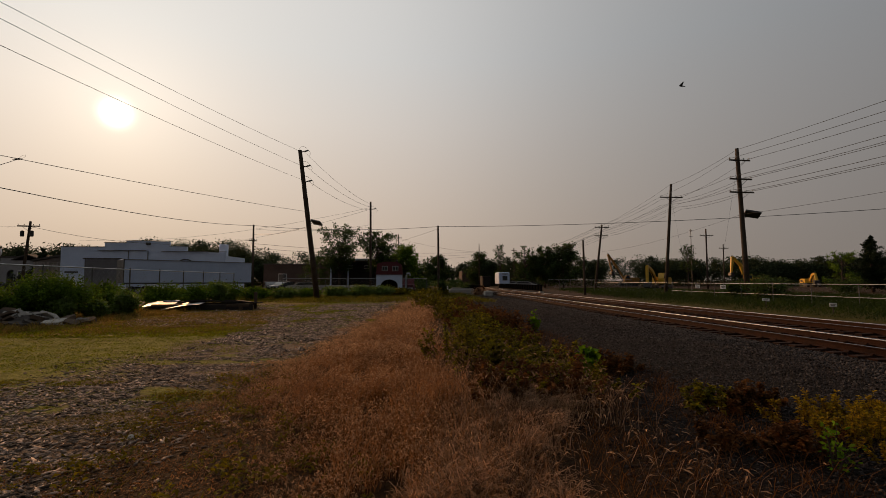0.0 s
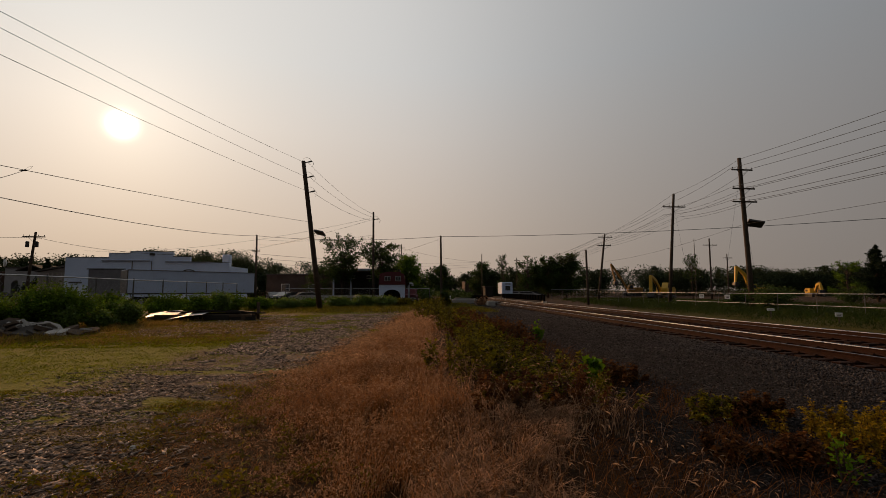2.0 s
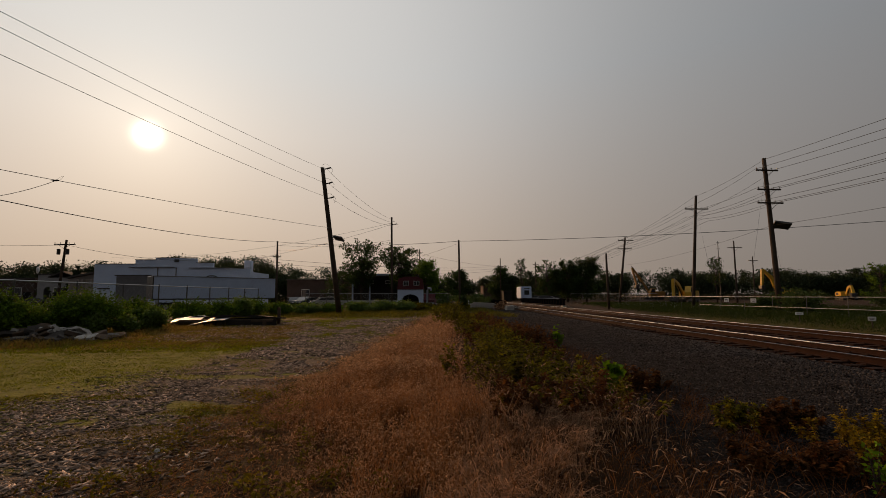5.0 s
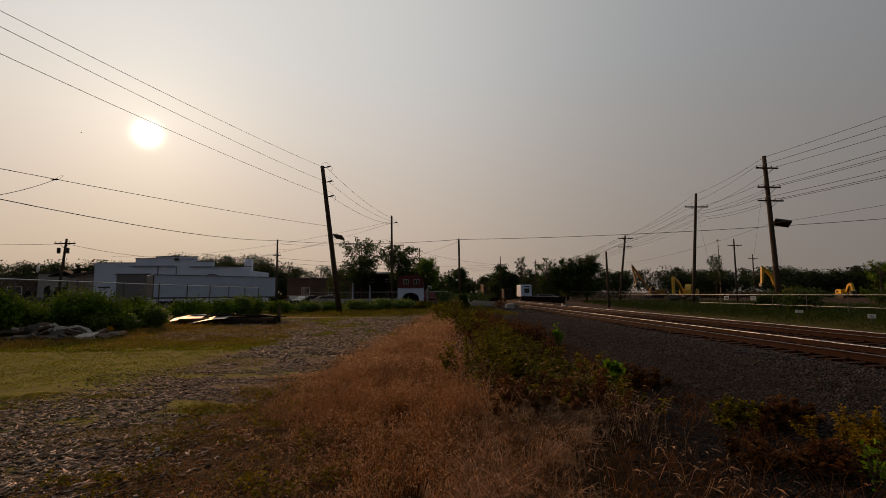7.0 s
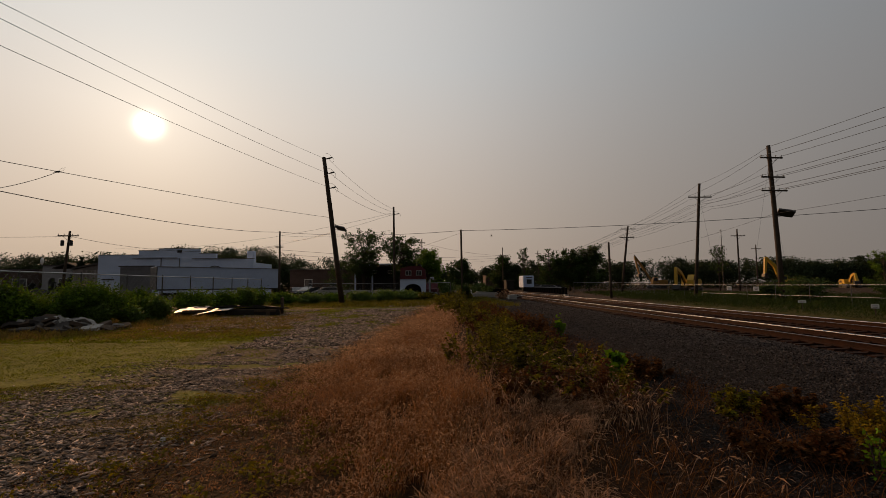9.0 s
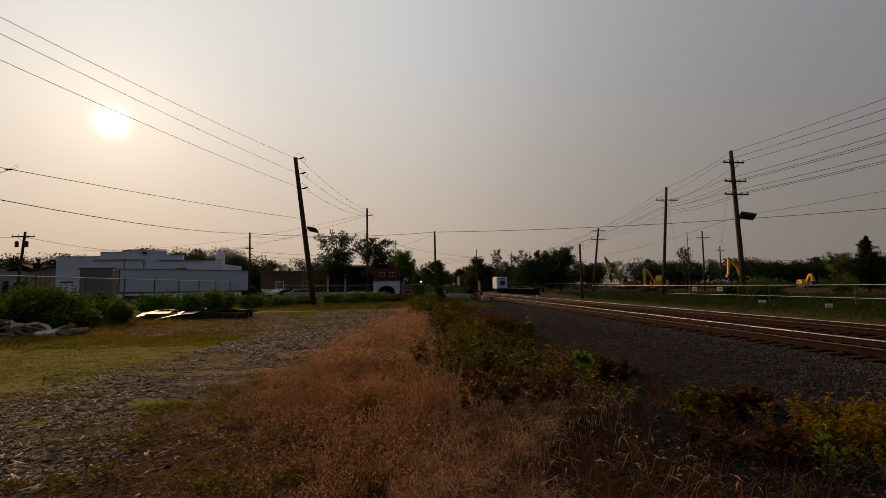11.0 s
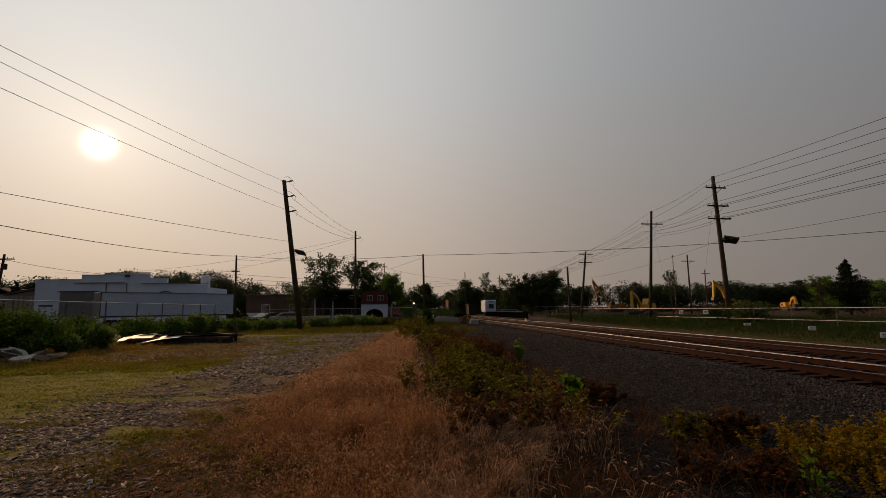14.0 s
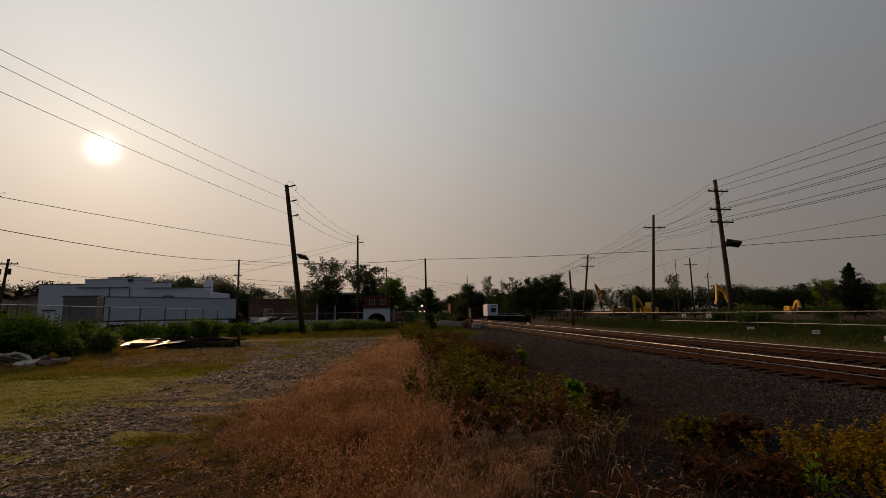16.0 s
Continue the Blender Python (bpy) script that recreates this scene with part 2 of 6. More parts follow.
# ---------------------------------------------------------------- mesh helpers
class Geo:
    """Points and faces of one mesh, gathered from simple pieces."""

    def __init__(self):
        self.v, self.f = [], []

    def add(self, v, f):
        k = len(self.v)
        self.v += [tuple(p) for p in v]
        self.f += [tuple(i + k for i in face) for face in f]
        return self

    def box(self, c, s, rz=0.0, bevel=0.0, m=None):
        """A box at centre c of size s, its upright edges cut by bevel."""
        hx, hy, hz = (a / 2 for a in s)
        if bevel:
            b = bevel
            ring = [(hx - b, -hy), (hx, -hy + b), (hx, hy - b), (hx - b, hy), (-hx + b, hy), (-hx, hy - b), (-hx, -hy + b), (-hx + b, -hy)]
        else:
            ring = [(hx, -hy), (hx, hy), (-hx, hy), (-hx, -hy)]
        n = len(ring)
        mt = Matrix.Translation(c) @ (m if m else Matrix.Rotation(radians(rz), 4, "Z"))
        rings = [(-hz, 0.0), (hz, 0.0)] if not bevel else [(-hz, bevel * .7), (-hz + bevel * .7, 0.0), (hz - bevel * .7, 0.0), (hz, bevel * .7)]
        v = []
        for z, inset in rings:
            for x, y in ring:
                v.append(mt @ Vector((x - math.copysign(min(inset, abs(x)), x), y - math.copysign(min(inset, abs(y)), y), z)))
        f = [tuple(range(n - 1, -1, -1)), tuple(range((len(rings) - 1) * n, len(rings) * n))]
        for r in range(len(rings) - 1):
            f += [(r * n + i, r * n + (i + 1) % n, (r + 1) * n + (i + 1) % n, (r + 1) * n + i) for i in range(n)]
        return self.add(v, f)

    def tube(self, pts, radii, n=8, caps=True):
        """A round tube along pts."""
        pts = [Vector(p) for p in pts]
        if not isinstance(radii, (list, tuple)):
            radii = [radii] * len(pts)
        v, f = [], []
        for k, p in enumerate(pts):
            d = (pts[min(k + 1, len(pts) - 1)] - pts[max(k - 1, 0)]).normalized()
            a = d.cross(Vector((0, 0, 1)) if abs(d.z) < 0.9 else Vector((1, 0, 0))).normalized()
            b = d.cross(a)
            for i in range(n):
                w_ = 2 * math.pi * i / n
                v.append(p + (a * math.cos(w_) + b * math.sin(w_)) * radii[k])
            if k:
                f += [((k - 1) * n + i, (k - 1) * n + (i + 1) % n, k * n + (i + 1) % n, k * n + i) for i in range(n)]
        if caps:
            f += [tuple(range(n - 1, -1, -1)), tuple(range((len(pts) - 1) * n, len(pts) * n))]
        return self.add(v, f)

    def prism(self, outline, depth, m):
        """An outline in x, z drawn out along y by depth, moved by m."""
        n = len(outline)
        v = [m @ Vector((x, y, z)) for y in (-depth / 2, depth / 2) for x, z in outline]
        f = [tuple(range(n)), tuple(range(2 * n - 1, n - 1, -1))] + [(i, i + n, (i + 1) % n + n, (i + 1) % n) for i in range(n)]
        return self.add(v, f)

    def mesh(self, name, mat, smooth=False):
        me = bpy.data.meshes.new(name)
        me.from_pydata(self.v, [], self.f)
        me.materials.append(M[mat])
        if smooth:
            me.shade_smooth()
        me.update()
        return me


def thing(name, label, category, at=(0, 0, 0), rz=0.0, group="", kind=""):
    ob = new(name)
    ob.matrix_world = pose(*at, 0, 0, rz)
    return tagged(ob, label, category, group, kind)


def part(name, geo, mat, parent, label="", smooth=False):
    ob = new(name, geo.mesh(name, mat, smooth))
    ob.parent = parent
    return tagged(ob, label)


def single(name, geo, mat, label, category, group="", kind="", smooth=False, at=(0, 0, 0), rz=0.0):
    ob = new(name, geo.mesh(name, mat, smooth))
    ob.matrix_world = pose(*at, 0, 0, rz)
    return tagged(ob, label, category, group, kind)


def quick_mesh(name, verts, faces, mat):
    """A mesh from numpy arrays: verts (n, 3), faces (m, 3 or 4)."""
    me = bpy.data.meshes.new(name)
    me.vertices.add(len(verts))
    me.vertices.foreach_set("co", np.ascontiguousarray(verts, dtype=np.float32).ravel())
    k = faces.shape[1]
    me.loops.add(faces.size)
    me.loops.foreach_set("vertex_index", np.ascontiguousarray(faces, dtype=np.int32).ravel())
    me.polygons.add(len(faces))
    me.polygons.foreach_set("loop_start", np.arange(0, faces.size, k, dtype=np.int32))
    me.materials.append(M[mat] if isinstance(mat, str) else mat)
    me.update(calc_edges=True)
    return me


def smooth_noise(x, y, size, seed=0):
    """Cheap soft noise in 0..1 over arrays."""
    g = np.random.default_rng(seed)
    total_, amp = np.zeros_like(x), 0.0
    for k in range(5):
        a, ph = g.uniform(0, math.pi), g.uniform(0, 6.28, 2)
        s = size / 1.7 ** k
        u, v = (x * math.cos(a) + y * math.sin(a)) / s, (-x * math.sin(a) + y * math.cos(a)) / s
        total_ += np.sin(u * 6.28 + ph[0] + 1.3 * np.sin(v * 4.1)) * np.sin(v * 6.28 + ph[1] + 1.1 * np.sin(u * 3.7)) / 1.5 ** k
        amp += 1 / 1.5 ** k
    return 0.5 + 0.5 * total_ / amp * 1.4


# ---------------------------------------------------------------- ground
RAIL_Z = 0.16
TRACKS = (10.85, 14.85)


def ground_height(x, y):
    """The lot is flat; a low weedy ridge runs along the track, then a shallow dip, then the ballast; the far side falls a little."""
    x, y = np.asarray(x, float), np.asarray(y, float)
    z = 0.05 * (smooth_noise(x, y, 9.0, 3) - 0.5)
    z = z + 0.16 * np.exp(-((x - 1.2) / 1.0) ** 2) - 0.10 * np.exp(-((x - 3.2) / 1.0) ** 2)
    z = z + np.clip((x - 18) / 6, 0, 1) * np.clip((60 - y) / 20, 0, 1) * 0.10
    sunk = np.clip((x - 7.5) / 0.9, 0, 1) * np.clip((18.3 - x) / 0.8, 0, 1)
    return z * (1 - sunk) - 0.2 * sunk


def ground_material():
    m = bpy.data.materials.new("lot_ground")
    m.use_nodes = True
    n = Nodes(m.node_tree)
    co = n.add("ShaderNodeTexCoord").outputs["Object"]
    sep = n.tree.nodes.new("ShaderNodeSeparateXYZ")
    n.plug(sep.inputs[0], co)
    fine, mid, big = n.noise(co, 26.0, 6.0, 0.7), n.noise(co, 2.4, 5.0), n.noise(co, 0.28, 4.0)
    grit = n.add("ShaderNodeTexVoronoi", Vector=co, Scale=16.0)
    gravel = n.ramp(n.math("ADD", n.math("MULTIPLY", grit.outputs["Distance"], 0.6), n.math("MULTIPLY", fine, 0.55)), [(0.25, (0.017, 0.011, 0.007)), (0.55, (0.075, 0.053, 0.039)), (0.85, (0.19, 0.143, 0.108))])
    dirt = n.ramp(fine, [(0.3, (0.008, 0.004, 0.0012)), (0.75, (0.05, 0.023, 0.006))])
    moss = n.ramp(n.math("ADD", n.math("MULTIPLY", fine, 0.6), n.math("MULTIPLY", mid, 0.4)), [(0.32, (0.028, 0.032, 0.001)), (0.68, (0.17, 0.178, 0.0025))])
    cinder = n.ramp(fine, [(0.3, (0.003, 0.0024, 0.002)), (0.7, (0.016, 0.012, 0.010))])
    x, y = sep.outputs[0], sep.outputs[1]
    wob = n.math("MULTIPLY", n.math("SUBTRACT", n.noise(co, 0.5, 4.0), 0.5), 3.0)
    xw = n.math("ADD", x, wob)

    def above(v, a, b):
        node = n.add("ShaderNodeMapRange", interpolation_type="SMOOTHSTEP", i0=v, i1=a, i2=b)
        return node.outputs[0]

    streak = n.tree.nodes.new("ShaderNodeMapping")
    n.plug(streak.inputs["Vector"], co)
    streak.inputs["Scale"].default_value = (0.55, 1.1, 1.0)
    lot = n.mix(above(n.noise(streak.outputs[0], 0.36, 5.0, 0.62), 0.49, 0.56), gravel, n.mix(0.2, moss, gravel))
    lawn = n.math("MULTIPLY", above(n.math("MULTIPLY", xw, -1.0), 5.0, 6.2), n.math("MULTIPLY", above(n.math("ADD", y, wob), 6.8, 8.8), n.math("SUBTRACT", 1.0, above(y, 16.0, 24.0))))
    sear = n.ramp(n.math("ADD", n.math("MULTIPLY", fine, 0.5), n.math("MULTIPLY", mid, 0.5)), [(0.3, (0.06, 0.036, 0.008)), (0.7, (0.22, 0.142, 0.04))])
    verge = n.math("MULTIPLY", above(n.math("ADD", n.math("MULTIPLY", xw, -1.0), n.math("MULTIPLY", wob, 0.6)), 6.0, 7.6), above(n.math("ADD", y, n.math("MULTIPLY", wob, 1.5)), 13.0, 17.0))
    lot = n.mix(n.math("MULTIPLY", lawn, n.math("SUBTRACT", 1.0, n.math("MULTIPLY", above(mid, 0.54, 0.66), 0.4))), lot, moss)
    lot = n.mix(verge, lot, sear)
    far_shift = n.math("MINIMUM", n.math("MULTIPLY", n.math("MAXIMUM", n.math("SUBTRACT", y, 4.0), 0.0), 0.07), 2.4)
    c = n.mix(above(n.math("SUBTRACT", xw, far_shift), -3.1, -2.3), lot, dirt)
    c = n.mix(above(xw, 2.2, 3.2), c, cinder)
    c = n.mix(above(x, 17.5, 18.5), c, n.mix(n.math("MULTIPLY", n.math("SUBTRACT", 1.0, above(y, 34.0, 46.0)), 0.3), n.mix(above(y, 34.0, 46.0), dirt, n.mix(0.15, dirt, gravel)), moss))
    far = n.math("MAXIMUM", above(y, 38.0, 52.0), above(n.math("MULTIPLY", x, -1.0), 15.0, 19.0))
    c = n.mix(n.math("MULTIPLY", far, above(n.math("MULTIPLY", x, -1.0), -6.0, -3.0)), c, n.mix(mid, dirt, gravel))
    b = n.add("ShaderNodeBump", Strength=0.8, Distance=0.03, Height=n.math("ADD", fine, grit.outputs["Distance"]))
    p = n.add("ShaderNodeBsdfPrincipled", Base_Color=c, Roughness=0.95, Normal=b.outputs[0])
    p.inputs["Specular IOR Level"].default_value = 0.1
    n.tree.links.new(p.outputs[0], n.add("ShaderNodeOutputMaterial").inputs[0])
    return m


def build_ground():
    ax = np.unique(np.concatenate([np.linspace(-3000, -120, 8), np.linspace(-120, -14, 40), np.linspace(-14, 9, 110), np.linspace(9, 30, 30), np.linspace(30, 150, 25), np.linspace(150, 3000, 8)]))
    ay = np.unique(np.concatenate([np.linspace(-3000, -20, 8), np.linspace(-20, 2, 25), np.linspace(2, 26, 120), np.linspace(26, 150, 60), np.linspace(150, 3500, 10)]))
    gx, gy = np.meshgrid(ax, ay)
    z = ground_height(gx, gy)
    v = np.stack([gx, gy, z], -1).reshape(-1, 3)
    i = np.arange(len(v)).reshape(gx.shape)
    f = np.stack([i[:-1, :-1], i[:-1, 1:], i[1:, 1:], i[1:, :-1]], -1).reshape(-1, 4)
    ob = new("ground", quick_mesh("ground", v, f, ground_material()))
    ob.data.shade_smooth()
    tagged(ob, "gravel and mossy dirt lot beside the railway", "ground", kind="structure")


build_ground()


# ---------------------------------------------------------------- railway
def build_ballast():
    """Two shoulders and the bed as one long strip with a crown, stones laid on its near part."""
    prof = [(6.6, -0.09), (7.5, 0.03), (8.6, 0.015), (9.2, -0.02), (9.5, -0.075), (12.2, -0.075), (12.6, -0.03), (13.1, -0.03), (13.5, -0.075), (16.2, -0.075), (16.7, -0.05), (18.2, -0.14)]
    ys = [-60, -10, 0, 5, 10, 15, 20, 30, 40, 60, 90, 150, 300, 600, 1500]
    g = Geo()
    v = [(x, y, z) for y in ys for x, z in prof]
    n = len(prof)
    f = [(r * n + i, r * n + i + 1, (r + 1) * n + i + 1, (r + 1) * n + i) for r in range(len(ys) - 1) for i in range(n - 1)]
    g.add(v, f)
    ob = new("track_bed", g.mesh("track_bed", "bed"))
    tagged(ob, "grey crushed-stone ballast bed under two tracks", "track bed", kind="structure")


def bed_material():
    m = bpy.data.materials.new("ballast_bed")
    m.use_nodes = True
    n = Nodes(m.node_tree)
    co = n.add("ShaderNodeTexCoord").outputs["Object"]
    sep = n.tree.nodes.new("ShaderNodeSeparateXYZ")
    n.plug(sep.inputs[0], co)
    cells = n.add("ShaderNodeTexVoronoi", Vector=co, Scale=15.0)
    grey = n.mix(n.noise(co, 0.7, 4.0), n.ramp(cells.outputs["Color"], [(0.2, (0.006, 0.0052, 0.0054)), (0.9, (0.035, 0.031, 0.030))]), (0.018, 0.0135, 0.012))
    rusty = n.ramp(n.noise(co, 9.0, 5.0), [(0.3, (0.009, 0.0046, 0.0036)), (0.75, (0.038, 0.016, 0.0095))])
    fac = n.add("ShaderNodeMapRange", interpolation_type="SMOOTHSTEP", i0=n.math("ADD", sep.outputs[0], n.math("MULTIPLY", n.noise(co, 1.2), 0.8)), i1=9.5, i2=10.3)
    c = n.mix(fac.outputs[0], grey, rusty)
    b = n.add("ShaderNodeBump", Strength=1.0, Distance=0.05, Height=cells.outputs["Distance"])
    p = n.add("ShaderNodeBsdfPrincipled", Base_Color=c, Roughness=0.9, Normal=b.outputs[0])
    p.inputs["Specular IOR Level"].default_value = 0.1
    n.tree.links.new(p.outputs[0], n.add("ShaderNodeOutputMaterial").inputs[0])
    return m


M["bed"] = bed_material()
build_ballast()

RAIL_PROFILE = [(-0.07, -0.16), (0.07, -0.16), (0.07, -0.148), (0.012, -0.13), (0.012, -0.04), (0.036, -0.03), (0.036, -0.004), (0.026, 0.0), (-0.026, 0.0), (-0.036, -0.004), (-0.036, -0.03), (-0.012, -0.04), (-0.012, -0.13), (-0.07, -0.148)]


def build_track(cx, label):
    track = thing("railway_track", label, "railway track", (cx, 0, 0), group="railway tracks")
    for side in (-0.7525, 0.7525):
        rail = Geo().prism(RAIL_PROFILE, 1560.0, Matrix.Translation((side, 720, RAIL_Z - 0.003)))
        r = part("rail", rail, "rust", track)
        s = -math.copysign(1, side)
        head = [(-0.026, 0.0), (0.0, 0.003), (0.024, 0.001), (0.034, -0.006), (0.039, -0.018), (0.035, -0.019), (0.03, -0.008), (0.02, -0.003), (-0.026, -0.003)]
        part("running_surface", Geo().prism([(s * x, z) for x, z in head][::int(s)], 1560.0, Matrix.Translation((side, 720, RAIL_Z))), "railtop", r, "shiny worn rail head")
    tie = Geo().box((0, 0, 0), (2.6, 0.23, 0.18), bevel=0.012).mesh("tie", "tie")
    plate = Geo().box((0, 0, 0), (0.36, 0.19, 0.02)).box((0.11, 0.05, 0.018), (0.03, 0.03, 0.02)).box((-0.11, -0.05, 0.018), (0.03, 0.03, 0.02)).mesh("tie_plate", "rust")
    r = random.Random(int(cx * 10))
    far = Geo()
    for k in range(420):
        y = 1.0 + k * 0.533
        if k < 130:
            ob = new("tie", tie)
            ob.parent = track
            ob.matrix_local = pose(r.uniform(-0.05, 0.05), y, -0.095 + r.uniform(-0.012, 0.008), 0, r.uniform(-0.4, 0.4), r.uniform(-1.2, 1.2))
            for side in (-0.7525, 0.7525):
                pl = new("tie_plate", plate)
                pl.parent = ob
                pl.matrix_local = pose(side, 0, 0.097)
        else:
            far.box((0, y, -0.095), (2.6, 0.23, 0.18))
    tagged(part("far_ties", far, "tie", track), kind="stuff")
    return track


for cx, label in zip(TRACKS, ("rusty railway track with worn shiny rails on ballast", "second rusty railway track behind the first")):
    build_track(cx, label)


# ---------------------------------------------------------------- poles and cables
def utility_pole(label, base, top, arms=(), radius=0.15, lamp_at=None, insulators=(), group="utility poles"):
    """A tapered wooden pole from base to top (world points); arms: (height below top, width, turn)."""
    ob = thing("utility_pole", label, "utility pole", base, group=group)
    lean = Vector(top) - Vector(base)
    shaft = Geo().tube([lean * k for k in (-0.01, 0.3, 0.6, 0.85, 1.0)], [radius, radius * 0.92, radius * 0.82, radius * 0.74, radius * 0.68], 12)
    part("shaft", shaft, "pole", ob, smooth=True)
    length = lean.length
    for down, width, turn in arms:
        c = lean * (1 - down / length)
        arm = part("crossarm", Geo().box((0, 0, 0), (width, 0.10, 0.12), bevel=0.01), "pole", ob)
        arm.matrix_local = pose(c.x, c.y - radius, c.z, 0, 0, turn)
        brace = Geo()
        for s in (-1, 1):
            brace.tube([(s * width * 0.28, -0.06, -0.02), (0, -0.06, -0.55)], 0.018, 6)
        part("brace", brace, "steel", arm)
        for k in (-0.46, -0.2, 0.2, 0.46):
            pin = Geo().tube([(k * width, 0, 0.06), (k * width, 0, 0.12), (k * width, 0, 0.15), (k * width, 0, 0.22)], [0.015, 0.02, 0.05, 0.035], 8)
            part("insulator", pin, "insul", arm, smooth=True)
    for down, turn in insulators:
        c = lean * (1 - down / length)
        d = Matrix.Rotation(radians(turn), 3, "Z") @ Vector((1, 0, 0))
        pts = [c + d * s + Vector((0, 0, h)) for s, h in ((0.05, 0.0), (0.35, 0.04), (0.5, 0.07), (0.75, 0.12))]
        part("standoff_insulator", Geo().tube(pts, [0.05, 0.05, 0.075, 0.055], 8), "insul", ob, smooth=True)
        loop = [c + d * (0.75 - 0.95 * u) + Vector((0, -0.3 * math.sin(math.pi * u), 0.12 + 0.34 * math.sin(math.pi * u) - 0.1 * u)) for u in (0, 0.2, 0.4, 0.6, 0.8, 1)]
        drop = [c + d * (0.75 + 0.16 * math.sin(math.pi * u)) + Vector((0, 0, 0.12 - 0.5 * u)) for u in (0, 0.25, 0.5, 0.75, 1)]
        part("jumper_wire", Geo().tube(loop, 0.012, 4).tube(drop, 0.012, 4), "wire", ob)
    if lamp_at:
        down, turn, size = lamp_at
        c = lean * (1 - down / length)
        tilt = Matrix.Rotation(radians(-16), 4, "Z") @ Matrix.Rotation(radians(-26), 4, "X") @ Matrix.Rotation(radians(14), 4, "Y")
        fx = part("area_light", Geo().box((0.66 * size, 0, 0.05), (0.86 * size, 0.62 * size, 0.13 * size), bevel=0.03, m=tilt), "loco", ob, "dark tilted floodlight box on a short bracket")
        part("bracket", Geo().tube([(0, 0, -0.15), (0.3 * size, 0, 0.02)], 0.035, 8).tube([(0, 0, 0.15), (0.32 * size, 0, 0.12)], 0.03, 8), "steel", fx)
        fx.matrix_local = pose(*c, 0, 0, turn)
    return ob


def cable(a, b, sag, r=0.014, n=14, label="thin black overhead cable between poles", group="overhead cables"):
    a, b = Vector(a), Vector(b)
    pts = [a.lerp(b, k / n) - Vector((0, 0, 4 * sag * (k / n) * (1 - k / n))) for k in range(n + 1)]
    return single("overhead_cable", Geo().tube(pts, r, 4), "wire", label, "cable", group)


POLE_L = ((-7.55, 40, -0.1), (-9.24, 40, 12.7))
POLE_2 = ((-4.86, 62, -0.1), (-4.98, 62, 12.05))
utility_pole("leaning dark wooden utility pole with a floodlight at the lot's edge", *POLE_L, radius=0.24, lamp_at=(6.3, 0, 1.05), insulators=((0.15, -10), (1.45, -10), (2.75, -10)))
utility_pole("slim wooden utility pole beside the trees", *POLE_2, radius=0.17, insulators=((1.0, 10),))
utility_pole("bare wooden pole behind the weeds", (3.45, 52, -0.1), (3.35, 52, 7.75), radius=0.14)
utility_pole("plain wooden pole carrying the crossing cable", (-19.95, 62, -0.1), (-20.02, 62, 8.85), arms=((2.1, 1.0, 0),), radius=0.15)
fl = utility_pole("leaning wooden pole with transformers near the low building", (-42.6, 55, 0), (-41.95, 55, 8.2), arms=((0.55, 2.2, 8),), radius=0.17)
for dx in (-0.41, 0.59):
    tr = part("transformer", Geo().tube([(dx + 0.4, -0.2, 6.48), (dx + 0.4, -0.2, 6.52), (dx + 0.4, -0.2, 7.08), (dx + 0.4, -0.2, 7.14)], [0.15, 0.18, 0.18, 0.1], 12), "steel", fl, "grey transformer can")
utility_pole("tall wooden pole with three crossarms and a floodlight beside the fence", (29.0, 38, 0), (28.55, 38, 13.1), arms=((1.1, 2.0, 4), (2.75, 2.1, 4), (3.9, 2.3, 4)), radius=0.22, lamp_at=(5.8, 0, 1.4))
utility_pole("tall wooden pole with one crossarm beyond the tracks", (29.7, 52, 0), (30.75, 52, 12.9), arms=((1.6, 2.7, 0),), radius=0.19)
utility_pole("leaning wooden pole with two crossarms along the tracks", (30.75, 75, 0), (32.15, 75, 10.9), arms=((0.5, 2.4, 0), (1.9, 2.3, 0)), radius=0.2)
utility_pole("short bare wooden post beside the second track", (19.35, 50, -0.1), (19.25, 50, 6.05), radius=0.14)
utility_pole("far wooden pole with a crossarm in the yard", (56.9, 85, 0), (56.9, 85, 11.5), arms=((1.3, 2.7, 0),), radius=0.17)
utility_pole("distant wooden pole with a crossarm in the yard", (78.0, 110, 0), (78.0, 110, 10.6), arms=((1.0, 2.4, 0),), radius=0.16)
utility_pole("distant wooden pole before the treeline", (19.2, 125, 0), (19.2, 125, 11.5), arms=((2.2, 1.6, 0),), radius=0.15)
utility_pole("distant wooden pole between the trees", (27.6, 120, 0), (27.6, 120, 10.2), arms=((0.8, 1.6, 0),), radius=0.15)
utility_pole("distant wooden pole behind the trees", (-2.3, 115, 0), (-2.3, 115, 13.0), arms=((0.9, 1.6, 0),), radius=0.15)
utility_pole("wooden pole at the edge of the far yard", (92.0, 78, 0), (92.0, 78, 8.0), arms=((0.3, 2.4, 40),), radius=0.18)

mast = thing("radio_mast", "thin lattice radio mast far off in the yard", "mast", (60.2, 95, 0))
part("stem", Geo().tube([(0, 0, 0), (0, 0, 12.6)], [0.10, 0.05], 6), "steel", mast)
for z_ in (9.2, 11.0, 12.3):
    part("aerial", Geo().tube([(-0.35, 0, z_), (0.35, 0, z_)], 0.04, 6), "steel", mast)

